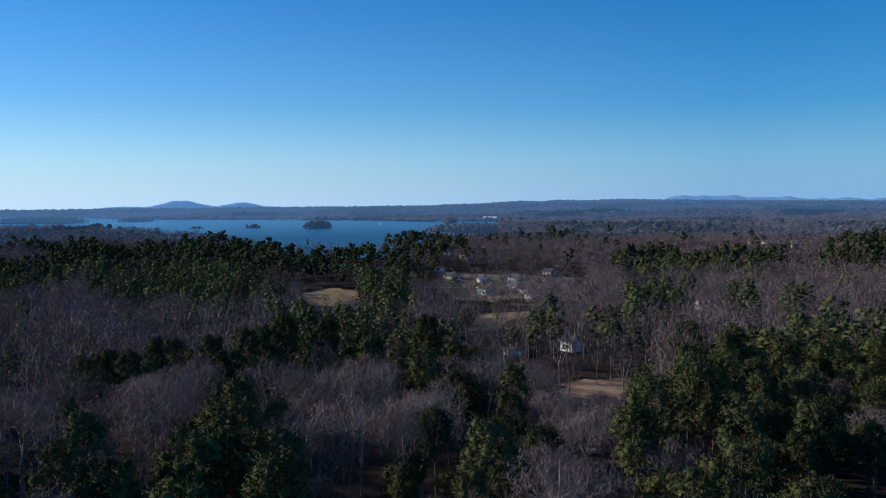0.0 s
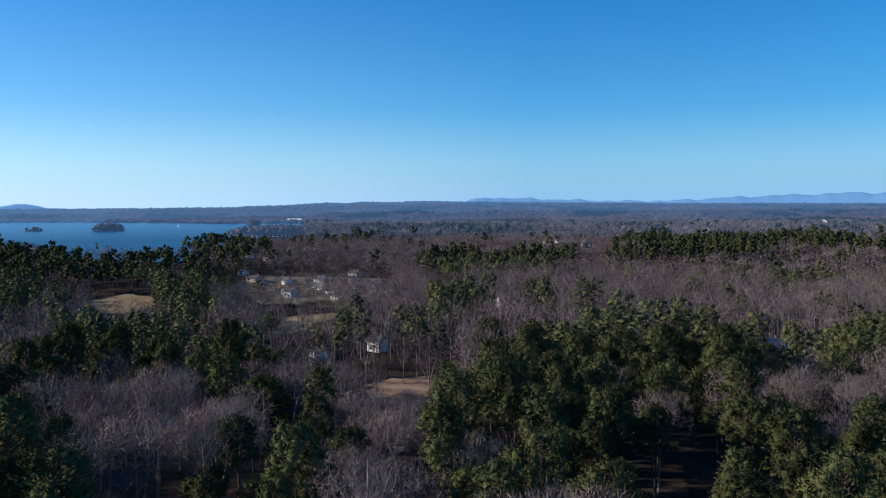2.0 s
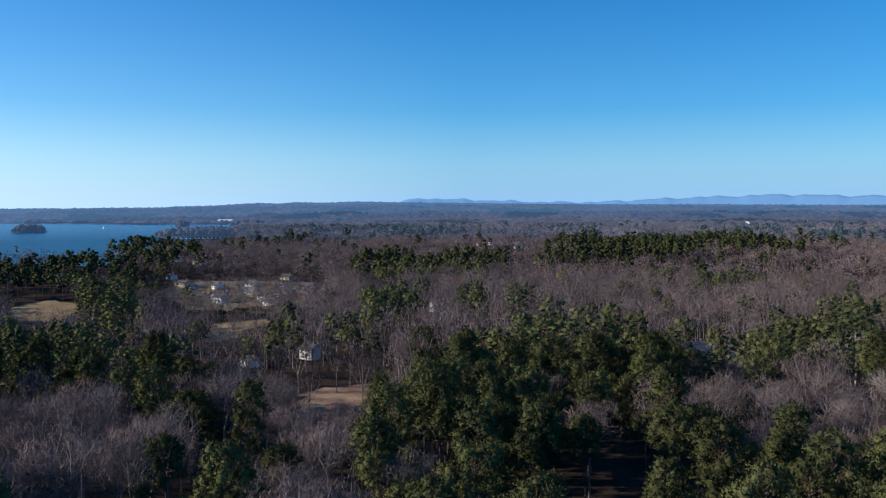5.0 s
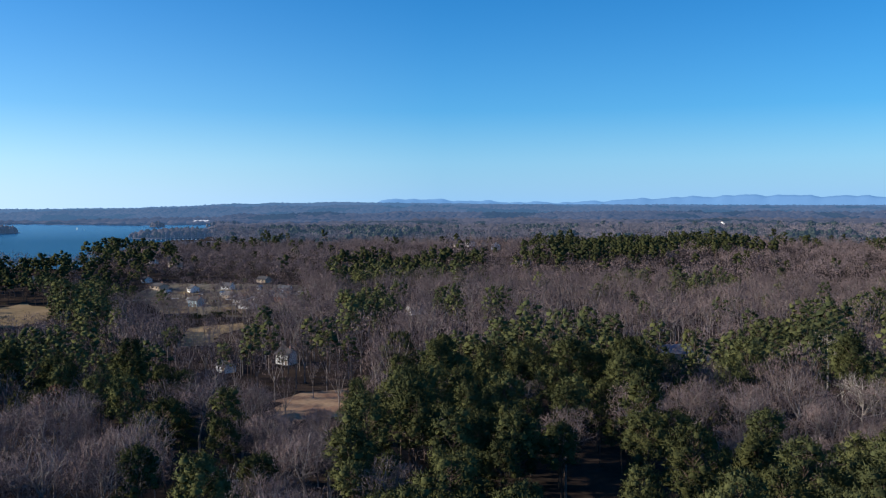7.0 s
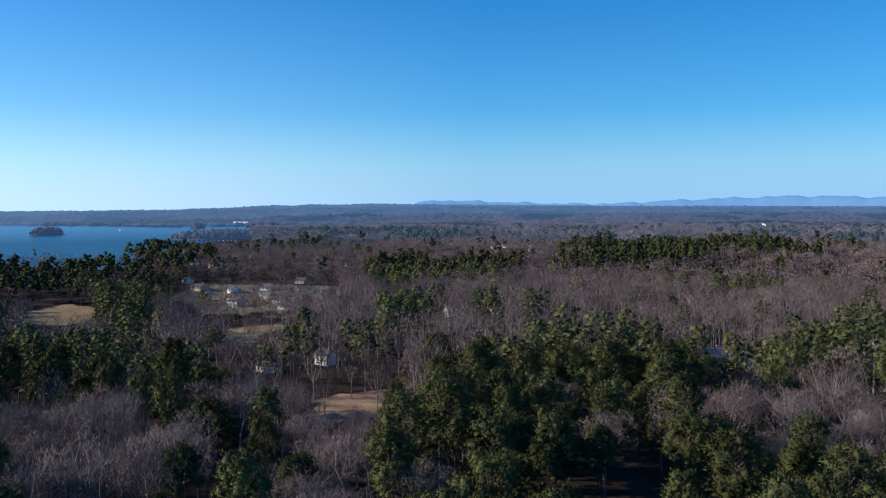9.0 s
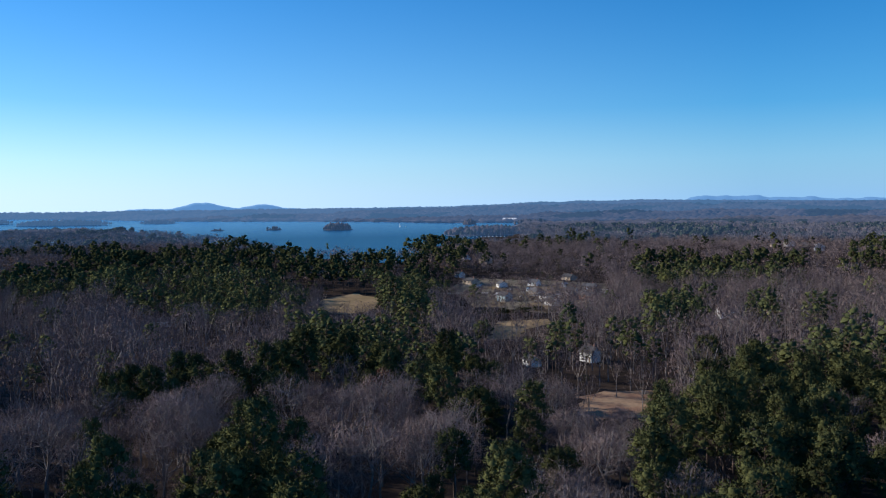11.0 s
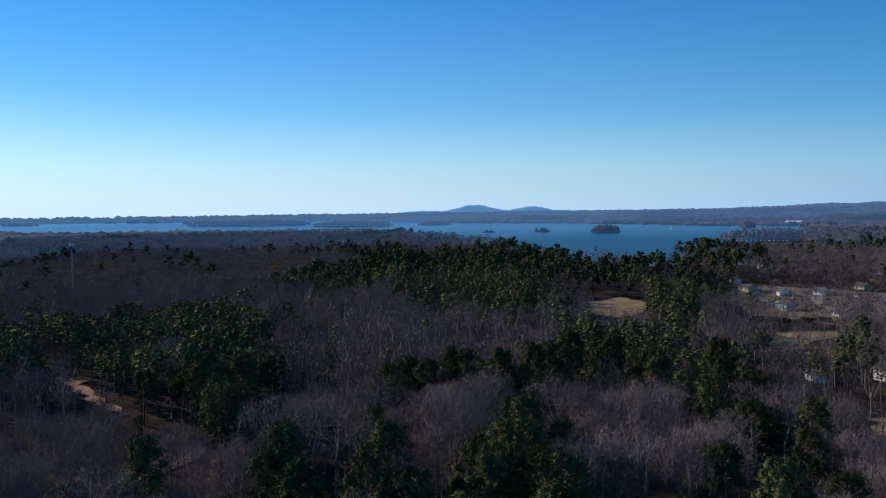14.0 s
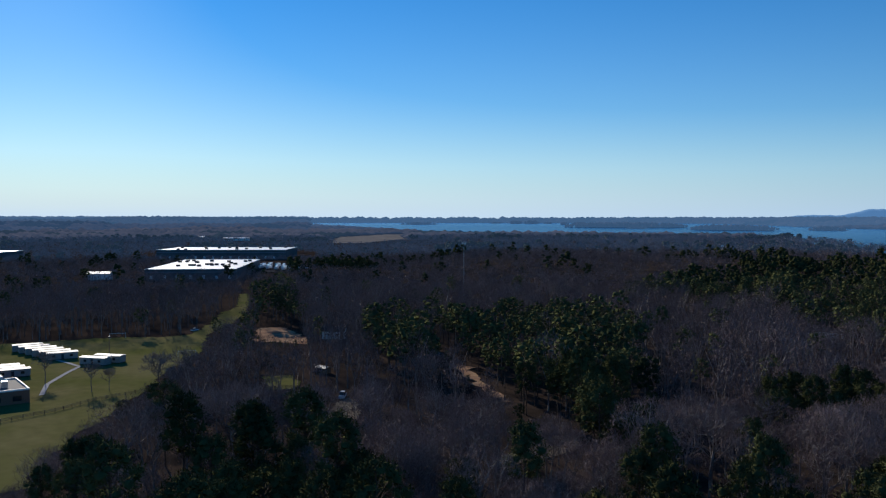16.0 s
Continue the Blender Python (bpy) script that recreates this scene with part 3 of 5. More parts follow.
FRONT_PINES = [
    [(-77, 113), (-91, 144), (-85, 153), (-71, 138), (-55, 107), (-55, 95), (-95, 76), (-102, 89), (-99, 104), (-95, 114), (-79, 110)],
    [(-47, 120), (-46, 126), (-41, 124), (-35, 104), (-40, 103)],
    [(-35, 115), (-36, 141), (-33, 148), (-32, 134), (-30, 106), (-33, 105)],
    [(-87, 84), (-90, 98), (-82, 110), (-67, 91), (-81, 76)],
    [(-122, 64), (-124, 70), (-116, 71), (-97, 59), (-103, 54)],
    [(-126, 50), (-125, 56), (-108, 48), (-112, 44)],
    [(-158, 6), (-164, 11), (-150, 20), (-119, 14), (-125, 3)],
    [(-152, 25), (-154, 36), (-145, 49), (-107, 36), (-117, 18)],
    [(-131, 47), (-128, 59), (-101, 46), (-106, 37)],
]
SUNWARD_PINES = [
    [(-323, 138), (-379, 177), (-333, 186), (-355, 238), (-368, 269), (-321, 269), (-288, 262), (-204, 188), (-167, 151), (-141, 117), (-148, 109), (-160, 106), (-194, 125), (-223, 152), (-233, 142), (-283, 131)],
    [(-352, 101), (-534, 154), (-560, 190), (-386, 136), (-344, 115)],
    [(-312, 133), (-355, 166), (-351, 198), (-307, 184), (-270, 142), (-267, 118)],
]
FAR_PINES = [
    [(122, 869), (233, 1285), (272, 1152), (371, 1242), (295, 925), (389, 1119), (366, 908), (506, 1085), (356, 762), (302, 749), (208, 683), (141, 678), (105, 684)],
    [(553, 1185), (690, 1317), (750, 1187), (466, 738), (416, 774), (435, 891)],
    [(-44, 645), (-24, 691), (19, 762), (29, 639), (58, 626), (51, 554), (17, 536), (-1, 513), (-32, 518)],
    [(-203, 1584), (-73, 2075), (31, 1699), (6, 1259), (-71, 1145), (-106, 1044), (-149, 1166)],
    [(168, 516), (215, 552), (225, 539), (188, 458), (153, 459)],
    [(142, 569), (178, 583), (155, 509), (128, 513)],
    [(-343, 761), (-335, 811), (-296, 803), (-225, 789), (-230, 889), (-197, 763), (-186, 612), (-231, 560), (-254, 563)],
]
PINES = RIGHT_PINES + HOUSE_PINES + LEFT_PINES + BELT_PINES + HILL_PINES + FRONT_PINES + SUNWARD_PINES + FAR_PINES
FIELDS = {
    "hill_field": [(-243, 502), (-235, 536), (-205, 515), (-191, 469), (-196, 440), (-215, 445)],
    "far_field": [(-104, 426), (-80, 437), (-72, 414), (-82, 395), (-80, 365), (-93, 365)],
    "clearing": [(-37, 260), (-29, 268), (-15, 276), (-13, 238), (-33, 234)],
    "playing_field": [(-199, 2), (-199, -30), (-300, -30), (-440, -30), (-437, 52), (-426, 80), (-431, 91), (-465, 108), (-521, 130), (-543, 145), (-632, 172), (-638, 180), (-574, 163), (-508, 141), (-470, 124), (-431, 100), (-377, 84), (-338, 62), (-291, 43), (-262, 28), (-243, 18)],
    "house_yard": [(-436, 127), (-434, 140), (-387, 138), (-371, 130), (-392, 112)],
    "van_yard": [(-244, 92), (-254, 103), (-236, 101), (-225, 95), (-232, 88)],
    "dirt_road": [(-294, 164), (-285, 168), (-252, 155), (-221, 146), (-222, 143), (-252, 151)],
    "yard": [(-182, 130), (-178, 138), (-165, 128), (-164, 105), (-170, 106), (-174, 118)],
    "tan_field": [(-1660, 655), (-1994, 794), (-2133, 1016), (-2110, 1062), (-1801, 903), (-1631, 710)],
    "loading_yard": [(-1005, 300), (-1005, 337), (-850, 285), (-866, 252)],
}
EYE_Z = 58.0
SUNNY = ("hill_field", "far_field", "clearing", "van_yard", "yard", "dirt_road")
BARE_STAND = [(-103, 188), (-98, 214), (-72, 205), (-54, 189), (-46, 172), (-43, 156), (-46, 142), (-49, 130), (-57, 129), (-68, 137), (-86, 164)]      # one close group of bare hardwoods between the pines
YOUNG_STAND = [(-54, 112), (-52, 134), (-45, 143), (-38, 154), (-33, 154), (-34, 100), (-48, 98)]      # lower trees
SHADY_GAP = [(27, 114), (32, 112), (45, 156), (49, 178), (40, 182), (33, 160)]      # open dark floor between the pines
GLADES = [[(-280, 82), (-302, 90), (-298, 101), (-276, 93)], [(-70, 300), (-54, 300), (-54, 316), (-70, 316)], [(96, 310), (122, 310), (122, 326), (96, 326)]]
VILLAGE_LAND = [(-180, 640), (-70, 626), (-50, 475), (-84, 462), (-129, 495), (-180, 570)]
SLIM = 17.5         # height of lone bare trees that let a view through
HOUSE_SPOTS = []      # x, y, clear radius, height that stays in view


def room(x, y):
    """The height to which growth stays on the land before open ground and houses, and on a field's sunny side."""
    r, az = np.hypot(x, y), np.degrees(np.arctan2(-x, y))
    tall = np.where(inside(x, y, VILLAGE_LAND), 7.5, 99.0)
    shore = (az > 12) & (az < 18) & (r > 650) & (r < 1500)      # low growth before the marina
    tall = np.where(shore, np.clip(EYE_Z - 8 - r * 0.0366, 3, 99), tall)
    for s in (1.0, 1.04, 1.09, 1.15, 1.22, 1.3, 1.4, 1.5):
        for poly in FIELDS.values():
            hit = inside(x * s, y * s, poly)
            tall = np.where(hit, np.minimum(tall, EYE_Z * (1 - 1 / s) + (0.5 if s > 1 else 0)), tall)
        for hx, hy, hr, hz in HOUSE_SPOTS:
            hit = (np.hypot(x * s - hx, y * s - hy) < hr) & (s < (1.2 if hz < 2 else 9))
            tall = np.where(hit, np.minimum(tall, 0 if s == 1 else hz + (EYE_Z - hz) * (1 - 1 / s)), tall)
    for q in (7, 14, 22, 32, 44, 56, 70):
        tall = np.where(inside(x + q, y, VILLAGE_LAND), np.minimum(tall, 4 + q * 0.3), tall)
        for poly in ([FIELDS[name] for name in SUNNY] if q < 40 else []) + (GLADES if q < 20 else []):
            tall = np.where(inside(x + q, y, poly), np.minimum(tall, 1.2 + q * 0.3), tall)
    tall = np.where(inside(x, y, SHADY_GAP), 0, tall)
    tall = np.where(inside(x, y, YOUNG_STAND), np.minimum(tall, 15), tall)
    return tall


def scatter(step, r0, r1, az0=-35, az1=92, seed=1):
    """Jittered grid of points in a sector, with the height that each may reach."""
    g = np.random.default_rng(seed)
    n = int(r1 / step) + 2
    i, j = np.meshgrid(np.arange(-n, n), np.arange(-n // 3, n))
    x = (i.ravel() + g.uniform(-0.45, 0.45, i.size)) * step
    y = (j.ravel() + g.uniform(-0.45, 0.45, i.size)) * step
    r, az = np.hypot(x, y), np.degrees(np.arctan2(-x, y))
    k = (r >= r0) & (r < r1) & (az > az0) & (az < az1) & ~in_lake(az, r * 0.985) & ~in_lake(az, r * 1.008)
    x, y = x[k], y[k]
    tall = room(x, y)
    tall = np.where((tall > 1) & (tall < 30), tall * g.uniform(0.75, np.where(tall < 6, 1.1, 1.4)), tall)
    tall = np.where((tall > 0.9) & (tall < 12) & (g.uniform(size=len(x)) < 0.45) & ~inside(x, y, VILLAGE_LAND) & (r[k] < 420) & (x > -200), SLIM, tall)
    free = (tall > 2.2) & ~(inside(x, y, VILLAGE_LAND) & (g.uniform(size=len(x)) < 0.25))
    return x[free], y[free], tall[free]


def is_pine(x, y):
    jx, jy = x + 4 * wobble(x, y, 9), y + 4 * wobble(y, x, 11)
    p = np.zeros(len(x), bool)
    for poly in PINES:
        p |= inside(jx, jy, poly) | (inside(jx * 0.93, jy * 0.93, poly) & (np.hypot(x, y) < 175))
    p &= ~inside(x, y, BARE_STAND)
    g = np.random.default_rng(11).uniform(size=len(x))
    r = np.hypot(x, y)
    stands = (wobble(x, y, 90) + 0.6 * wobble(y, x, 37) > 0.62) & (r > 700) & ~inside(x, y, VILLAGE_LAND)
    p &= ~((r > 750) & (wobble(x, y, 75) + 0.6 * wobble(y, x, 33) < 0.0))
    return (p & (g > np.where(r > 470, 0.28, 0.1))) | (~p & (g < 0.03)) | (stands & (g < 0.9))


def strew(name, shapes, x, y, tall, zoom, label, category, mats, seed, full=22):
    """Sets copies of joined shapes as one object that nobody could count."""
    g = np.random.default_rng(seed)
    z = ground_z(x, y)
    Vs, Fs, Ss, Ns, k = [], [], [], [], 0
    which = g.integers(0, len(shapes), len(x))
    for q, (wood, leaf) in enumerate(shapes):
        sel = which == q
        n = int(sel.sum())
        if not n:
            continue
        V, F = join([wood, leaf[:2]]) if wood else leaf[:2]
        N = np.concatenate([np.zeros_like(wood[0]), leaf[2]]) if wood else leaf[2]
        slot = np.concatenate([np.zeros(len(wood[1]), int), np.ones(len(leaf[1]), int)]) if wood else np.ones(len(F), int)
        a, s = g.uniform(0, 6.283, n), np.minimum(zoom * g.uniform(0.72, 1.12, n) * (1 + 0.26 * wobble(x[sel], y[sel], 14)), tall[sel] / full)
        c, d = np.cos(a)[:, None], np.sin(a)[:, None]
        P, Q = np.empty((n, len(V), 3), np.float32), np.empty((n, len(V), 3), np.float32)
        for T, W in ((P, V), (Q, N)):
            T[:, :, 0] = c * W[:, 0] - d * W[:, 1]
            T[:, :, 1] = d * W[:, 0] + c * W[:, 1]
            T[:, :, 2] = W[:, 2]
        P *= s[:, None, None]
        P[:, :, 0] += x[sel][:, None]
        P[:, :, 1] += y[sel][:, None]
        P[:, :, 2] = P[:, :, 2] * g.uniform(0.9, 1.05, n)[:, None] + z[sel][:, None]
        Vs.append(P.reshape(-1, 3))
        Ns.append(Q.reshape(-1, 3))
        Fs.append((F[None] + (np.arange(n) * len(V))[:, None, None]).reshape(-1, 3) + k)
        Ss.append(np.tile(slot, n))
        k += n * len(V)
    me = mesh_of(name, np.concatenate(Vs), np.concatenate(Fs), mats, np.concatenate(Ss), smooth=True, normals=np.concatenate(Ns))
    return tagged(new(name, me), label, category, kind="stuff")


def tree_thing(name, shape, mats, m, label, category, group):
    (WV, WF), (LV, LF, LN) = shape
    root = empty(name, m, label, category, group)
    t = new("trunk", mesh_of("trunk", WV, WF, [mats[0]], smooth=True))
    c = new("crown", mesh_of("crown", LV, LF, [mats[1]], smooth=True, normals=LN))
    t.parent = c.parent = root
    return root



# ================= open ground =================
def sheet(name, poly, mat, label, category, lift=0.05):
    """A flat piece of open ground, a little above the woodland floor."""
    bm = bmesh.new()
    edge = []
    for (x0, y0), (x1, y1) in zip(poly, poly[1:] + poly[:1]):
        n = max(1, int(math.hypot(x1 - x0, y1 - y0) / 5))
        for k in range(n):
            px, py = x0 + (x1 - x0) * k / n, y0 + (y1 - y0) * k / n
            edge.append((px + 1.3 * math.sin(px * 0.9 + py * 0.7) + 0.9 * math.sin(py * 2.1), py + 1.3 * math.sin(py * 0.8 - px * 0.6 + 2) + 0.9 * math.sin(px * 1.9)))
    vs = [bm.verts.new((px, py, 0)) for px, py in edge]
    f = bm.faces.new(vs)
    if f.normal.z < 0:
        f.normal_flip()
    bmesh.ops.triangulate(bm, faces=[f])
    bmesh.ops.subdivide_edges(bm, edges=bm.edges[:], cuts=1, use_grid_fill=True)
    for v in bm.verts:
        v.co.z = lift + float(ground_z(v.co.x, v.co.y))
    return tagged(part(name, bm, mat), label, category, kind="structure")


SHEETS = [
    ("hill_field", "dry_grass", "tan dormant hay field below the pines", "field"),
    ("far_field", "dry_grass", "pale dormant grass field by the houses", "field"),
    ("clearing", "dirt", "straw and red clay clearing in the woods", "ground"),
    ("playing_field", "grass", "mown green school playing field", "lawn"),
    ("house_yard", "dirt", "bare brown yard beyond a house", "ground"),
    ("dirt_road", "dirt", "pale dirt lane through the woods", "road"),
    ("yard", "rough_grass", "bare sandy yard below the trees", "ground"),
    ("tan_field", "hazed_straw", "distant tan hay field", "field"),
    ("loading_yard", "asphalt", "asphalt loading yard beside a warehouse", "pavement"),
    ("van_yard", "rough_grass", "bare yard with a parked van", "ground"),
]
for name, mat, label, category in SHEETS:
    sheet(name, FIELDS[name], M[mat], label, category, 0.8 if name in ("tan_field", "loading_yard") else 0.22)


sheet("village_ground", VILLAGE_LAND, M["rough_grass"], "rough brown winter grass between the houses", "lawn", 0.2)
for px, py, q in ((-128, 508, 11), (-100, 535, 11), (-75, 548, 10), (-108, 590, 12), (-150, 585, 11), (-84, 482, 10), (-165, 596, 10), (-112, 560, 9), (-140, 545, 9), (-70, 510, 9), (-95, 500, 8)):
    k = [(px + q * math.cos(a) * (1 + 0.2 * math.sin(3 * a + px)), py + 1.5 * q * math.sin(a)) for a in np.linspace(0, 6.283, 13)[:-1]]
    sheet("lawn", k, M["dry_grass"], "patch of dormant village lawn", "lawn", 0.3)


def strip(name, points, width, mat, label, lift):
    bm = bmesh.new()
    pts = [Vector((px, py, 0)) for px, py in points]
    rows = []
    for k, p in enumerate(pts):
        d = (pts[min(k + 1, len(pts) - 1)] - pts[max(k - 1, 0)]).normalized()
        n = Vector((-d.y, d.x, 0)) * width / 2
        z = lift + float(ground_z(p.x, p.y))
        rows.append((bm.verts.new((p.x + n.x, p.y + n.y, z)), bm.verts.new((p.x - n.x, p.y - n.y, z))))
    for (a0, b0), (a1, b1) in zip(rows, rows[1:]):
        bm.faces.new((a0, b0, b1, a1))
    bmesh.ops.recalc_face_normals(bm, faces=bm.faces[:])
    return tagged(part(name, bm, mat), label, "road" if width > 3 else "path", kind="structure")


strip("path", [(-306, 14), (-325, 17), (-345, 25), (-358, 31)], 1.6, M["concrete"], "pale concrete footpath across the playing field", 0.34)
strip("path", [(-358, 31), (-368, 28), (-380, 24)], 1.6, M["concrete"], "pale concrete footpath to the classrooms", 0.34)
strip("road", [(-190, 545), (-160, 560), (-130, 572), (-95, 590), (-60, 600)], 6, M["concrete"], "sun-bleached village street", 0.34)
garden = [(-280, 82), (-302, 90), (-298, 101), (-276, 93)]
sheet("vegetable_garden", garden, M["grass"], "small bright green garden plot", "garden", 0.12)


# ================= houses =================
def gable_house(name, label, spot, turn, w, d, h, rise, wall, roof, category="house", group="", chimney=True, windows=2, base=None, shown=1.0):
    """A gabled house: walls with gable ends, an overhanging roof, door, windows, chimney."""
    z = float(ground_z(*spot)) if base is None else base
    root = empty(name, pose(spot[0], spot[1], z, 0, 0, turn), label, category, group)
    bm = bmesh.new()
    prof = [(-d / 2, 0), (d / 2, 0), (d / 2, h), (0, h + rise), (-d / 2, h)]
    a = [bm.verts.new((-w / 2, py, pz)) for py, pz in prof]
    b = [bm.verts.new((w / 2, py, pz)) for py, pz in prof]
    bm.faces.new(a[::-1]); bm.faces.new(b)
    for k in range(5):
        bm.faces.new((a[k], a[(k + 1) % 5], b[(k + 1) % 5], b[k]))
    part("wall", bm, wall, root)
    over, t = 0.45, 0.18
    for sgn, nm in ((1, "roof"), (-1, "roof")):
        bm = bmesh.new()
        y1, z1 = sgn * (d / 2 + over), h - over * rise / (d / 2)
        vs = []
        for px in (-w / 2 - over, w / 2 + over):
            vs += [bm.verts.new((px, 0, h + rise + 0.03)), bm.verts.new((px, y1, z1 + 0.03)), bm.verts.new((px, y1, z1 + 0.03 + t)), bm.verts.new((px, 0, h + rise + 0.03 + t))]
        bm.faces.new(vs[:4]); bm.faces.new(vs[4:])
        for k in range(4):
            bm.faces.new((vs[k], vs[(k + 1) % 4], vs[4 + (k + 1) % 4], vs[4 + k]))
        bmesh.ops.recalc_face_normals(bm, faces=bm.faces[:])
        part(nm, bm, roof, root)
    for face in (-1, 1):
        for k in range(windows):
            px = (k - (windows - 1) / 2) * w / (windows + 0.6)
            bm = box_bm(px - 0.65, face * d / 2 - 0.05, h * 0.4, px + 0.65, face * d / 2 + 0.06, h * 0.4 + 1.3)
            f = part("window", bm, M["white"], root)
            part("pane", box_bm(px - 0.55, face * d / 2 - 0.07, h * 0.4 + 0.1, px + 0.55, face * d / 2 + 0.08, h * 0.4 + 1.2), M["glass"], f)
    part("door", box_bm(w * 0.36 - 0.5, -d / 2 - 0.07, 0.1, w * 0.36 + 0.5, -d / 2 + 0.05, 2.1), M["wood"], root)
    bm = box_bm(-w / 2 - 0.06, -0.6, h * 0.45, -w / 2 + 0.05, 0.6, h * 0.45 + 1.3)
    f = part("window", bm, M["white"], root)
    part("pane", box_bm(-w / 2 - 0.08, -0.5, h * 0.45 + 0.1, -w / 2 + 0.03, 0.5, h * 0.45 + 1.2), M["glass"], f)
    if chimney:
        part("chimney", box_bm(w * 0.2, 0.3, h, w * 0.2 + 0.8, 1.1, h + rise + 1.0), M["brick"], root)
    HOUSE_SPOTS.append((spot[0], spot[1], max(w, d) * 0.55, shown))
    return root


VILLAGE = [  # x, y, turn, width, depth, wall height, wall, roof
    (-122, 520, 20, 10, 8, 4.6, "blue", "shingle"), (-143, 600, -30, 9, 8, 3.4, "white", "shingle"), (-121, 610, 60, 10, 8, 3.2, "white", "shingle"),
    (-77, 585, 75, 11, 8, 4.2, "white", "shingle"), (-86, 566, 10, 11, 7, 3.0, "white", "shingle"), (-95, 522, -15, 13, 8, 3.2, "white", "dark_shingle"),
    (-87, 496, 15, 12, 8, 3.0, "white", "shingle"), (-70, 528, 25, 14, 9, 3.2, "brick", "shingle"), (-170, 612, 10, 15, 9, 3.2, "tan", "shingle"),
    (-195, 752, 35, 13, 9, 5.0, "tan", "dark_shingle"), (-222, 780, 0, 9, 8, 3.4, "white", "shingle"), (-187, 640, 0, 8, 7, 3.2, "white", "dark_shingle"),
    (-280, 658, 25, 10, 8, 3.4, "white", "dark_shingle"), (-110, 560, 0, 12, 8, 3.0, "tan", "shingle"), (-100, 640, 20, 12, 8, 3.0, "tan", "shingle"),
]
LOOK = {"blue": "pale blue sided", "white": "white sided", "tan": "tan sided", "brick": "red brick"}
for hx, hy, turn, w, d, h, wall, roof in VILLAGE:
    gable_house("house", LOOK[wall] + " village house with a grey gabled roof", (hx, hy), -45 + turn * 0.4, w * 0.78, d * 0.85, h * 0.88, 1.9, M[wall], M[roof], group="village houses")
for hx, hy, turn in ((-104, 548, 20), (-90, 532, 70), (-131, 540, -20), (-118, 578, 40), (-64, 552, 10), (-98, 606, 60), (-158, 590, 30)):
    gable_house("shed", "small white garden shed between village houses", (hx, hy), turn, 3.6, 3.0, 2.2, 0.9, M["white"], M["worn_roof"], "shed", "village sheds", False, 1)
gable_house("house", "white two-storey house among bare trees", (-42, 322), -40, 6.5, 5, 4.0, 1.8, M["white"], M["shingle"], shown=3.2)
gable_house("house", "white house half hidden behind bare branches", (-62, 308), -50, 6.5, 4.5, 2.4, 1.4, M["white"], M["shingle"], shown=2.0)
gable_house("house", "house with a blue-grey metal roof among pines", (105, 318), 5, 14, 10, 3.2, 2.6, M["tan"], M["blue_metal"])
gable_house("shed", "small steep-gabled shed beside pines", (116, 312), 80, 5, 5, 2.4, 2.8, M["white"], M["shingle"], "shed", chimney=False, windows=1)
gable_house("shed", "white garden shed behind pine tops", (108, 252), 40, 4, 4, 5.0, 1.2, M["white"], M["white"], "shed", chimney=False, windows=1)
gable_house("house", "white house in bare woods", (10, 456), 30, 8, 6, 4.0, 2.0, M["white"], M["shingle"])
gable_house("barn", "long white outbuilding in bare woods", (-270, 372), 30, 14, 6, 3.0, 1.5, M["white"], M["shingle"], "barn", chimney=False)
gable_house("house", "pale house beyond the smoky yard", (-384, 150), 60, 11, 8, 4.0, 2.4, M["white"], M["dark_shingle"])
gable_house("house", "long dark-roofed ranch house in shade", (-246, 76), 100, 22, 9, 3.0, 2.4, M["tan"], M["dark_shingle"], windows=4)
gable_house("carport", "low blue-grey roofed shelter among bare trees", (-300, 112), 20, 5, 3, 2.0, 0.5, M["wood"], M["blue_metal"], "shelter", chimney=False, windows=1)
for hx, hy, w, h, wall, roof in ((79, 1076, 9, 4, "tan", "shingle"), (96, 1090, 9, 5, "white", "shingle"), (112, 1087, 10, 4, "tan", "orange"), (117, 987, 9, 5, "white", "pale_roof"), (279, 1086, 12, 5, "white", "pale_roof"), (356, 1127, 11, 6, "tan", "orange"), (40, 1500, 12, 6, "white", "shingle")):
    gable_house("house", "distant " + wall + " house on a wooded rise", (hx, hy), 70 + hx % 50, w, 10, h, 3.0, M[wall], M[roof], group="distant houses")
gable_house("house", "big cream building far over the woods", (763, 1906), 30, 34, 16, 9, 4.0, M["white"], M["tan"], windows=5)
for hx, hy, w, label in ((-845, 98, 20, "low white metal shed by the loading yard"), (-1875, 512, 60, "distant long white shed in the woods"), (-1985, 470, 40, "distant pale shed beyond the warehouses")):
    gable_house("storage_shed", label, (hx, hy), 70, w, 12, 6.0, 1.6, M["white"], M["pale_roof"], "building", chimney=False, windows=3)
gable_house("boathouse", "white waterside building across the lake", (-640, 2800), -10, 50, 15, 9, 4.0, M["white"], M["pale_roof"], "building", windows=5)


def flat_block(root, x0, y0, x1, y1, h, wall, roof):
    part("wall", box_bm(x0, y0, 0, x1, y1, h), wall, root)
    part("roof", box_bm(x0 + 0.4, y0 + 0.4, h + 0.004, x1 - 0.4, y1 - 0.4, h + 0.12), roof, root)
    for a0, b0, a1, b1 in ((x0, y0, x1, y0 + 0.4), (x0, y1 - 0.4, x1, y1), (x0, y0 + 0.4, x0 + 0.4, y1 - 0.4), (x1 - 0.4, y0 + 0.4, x1, y1 - 0.4)):
        part("parapet", box_bm(a0, b0, h + 0.002, a1, b1, h + 0.6), M["white"], root)


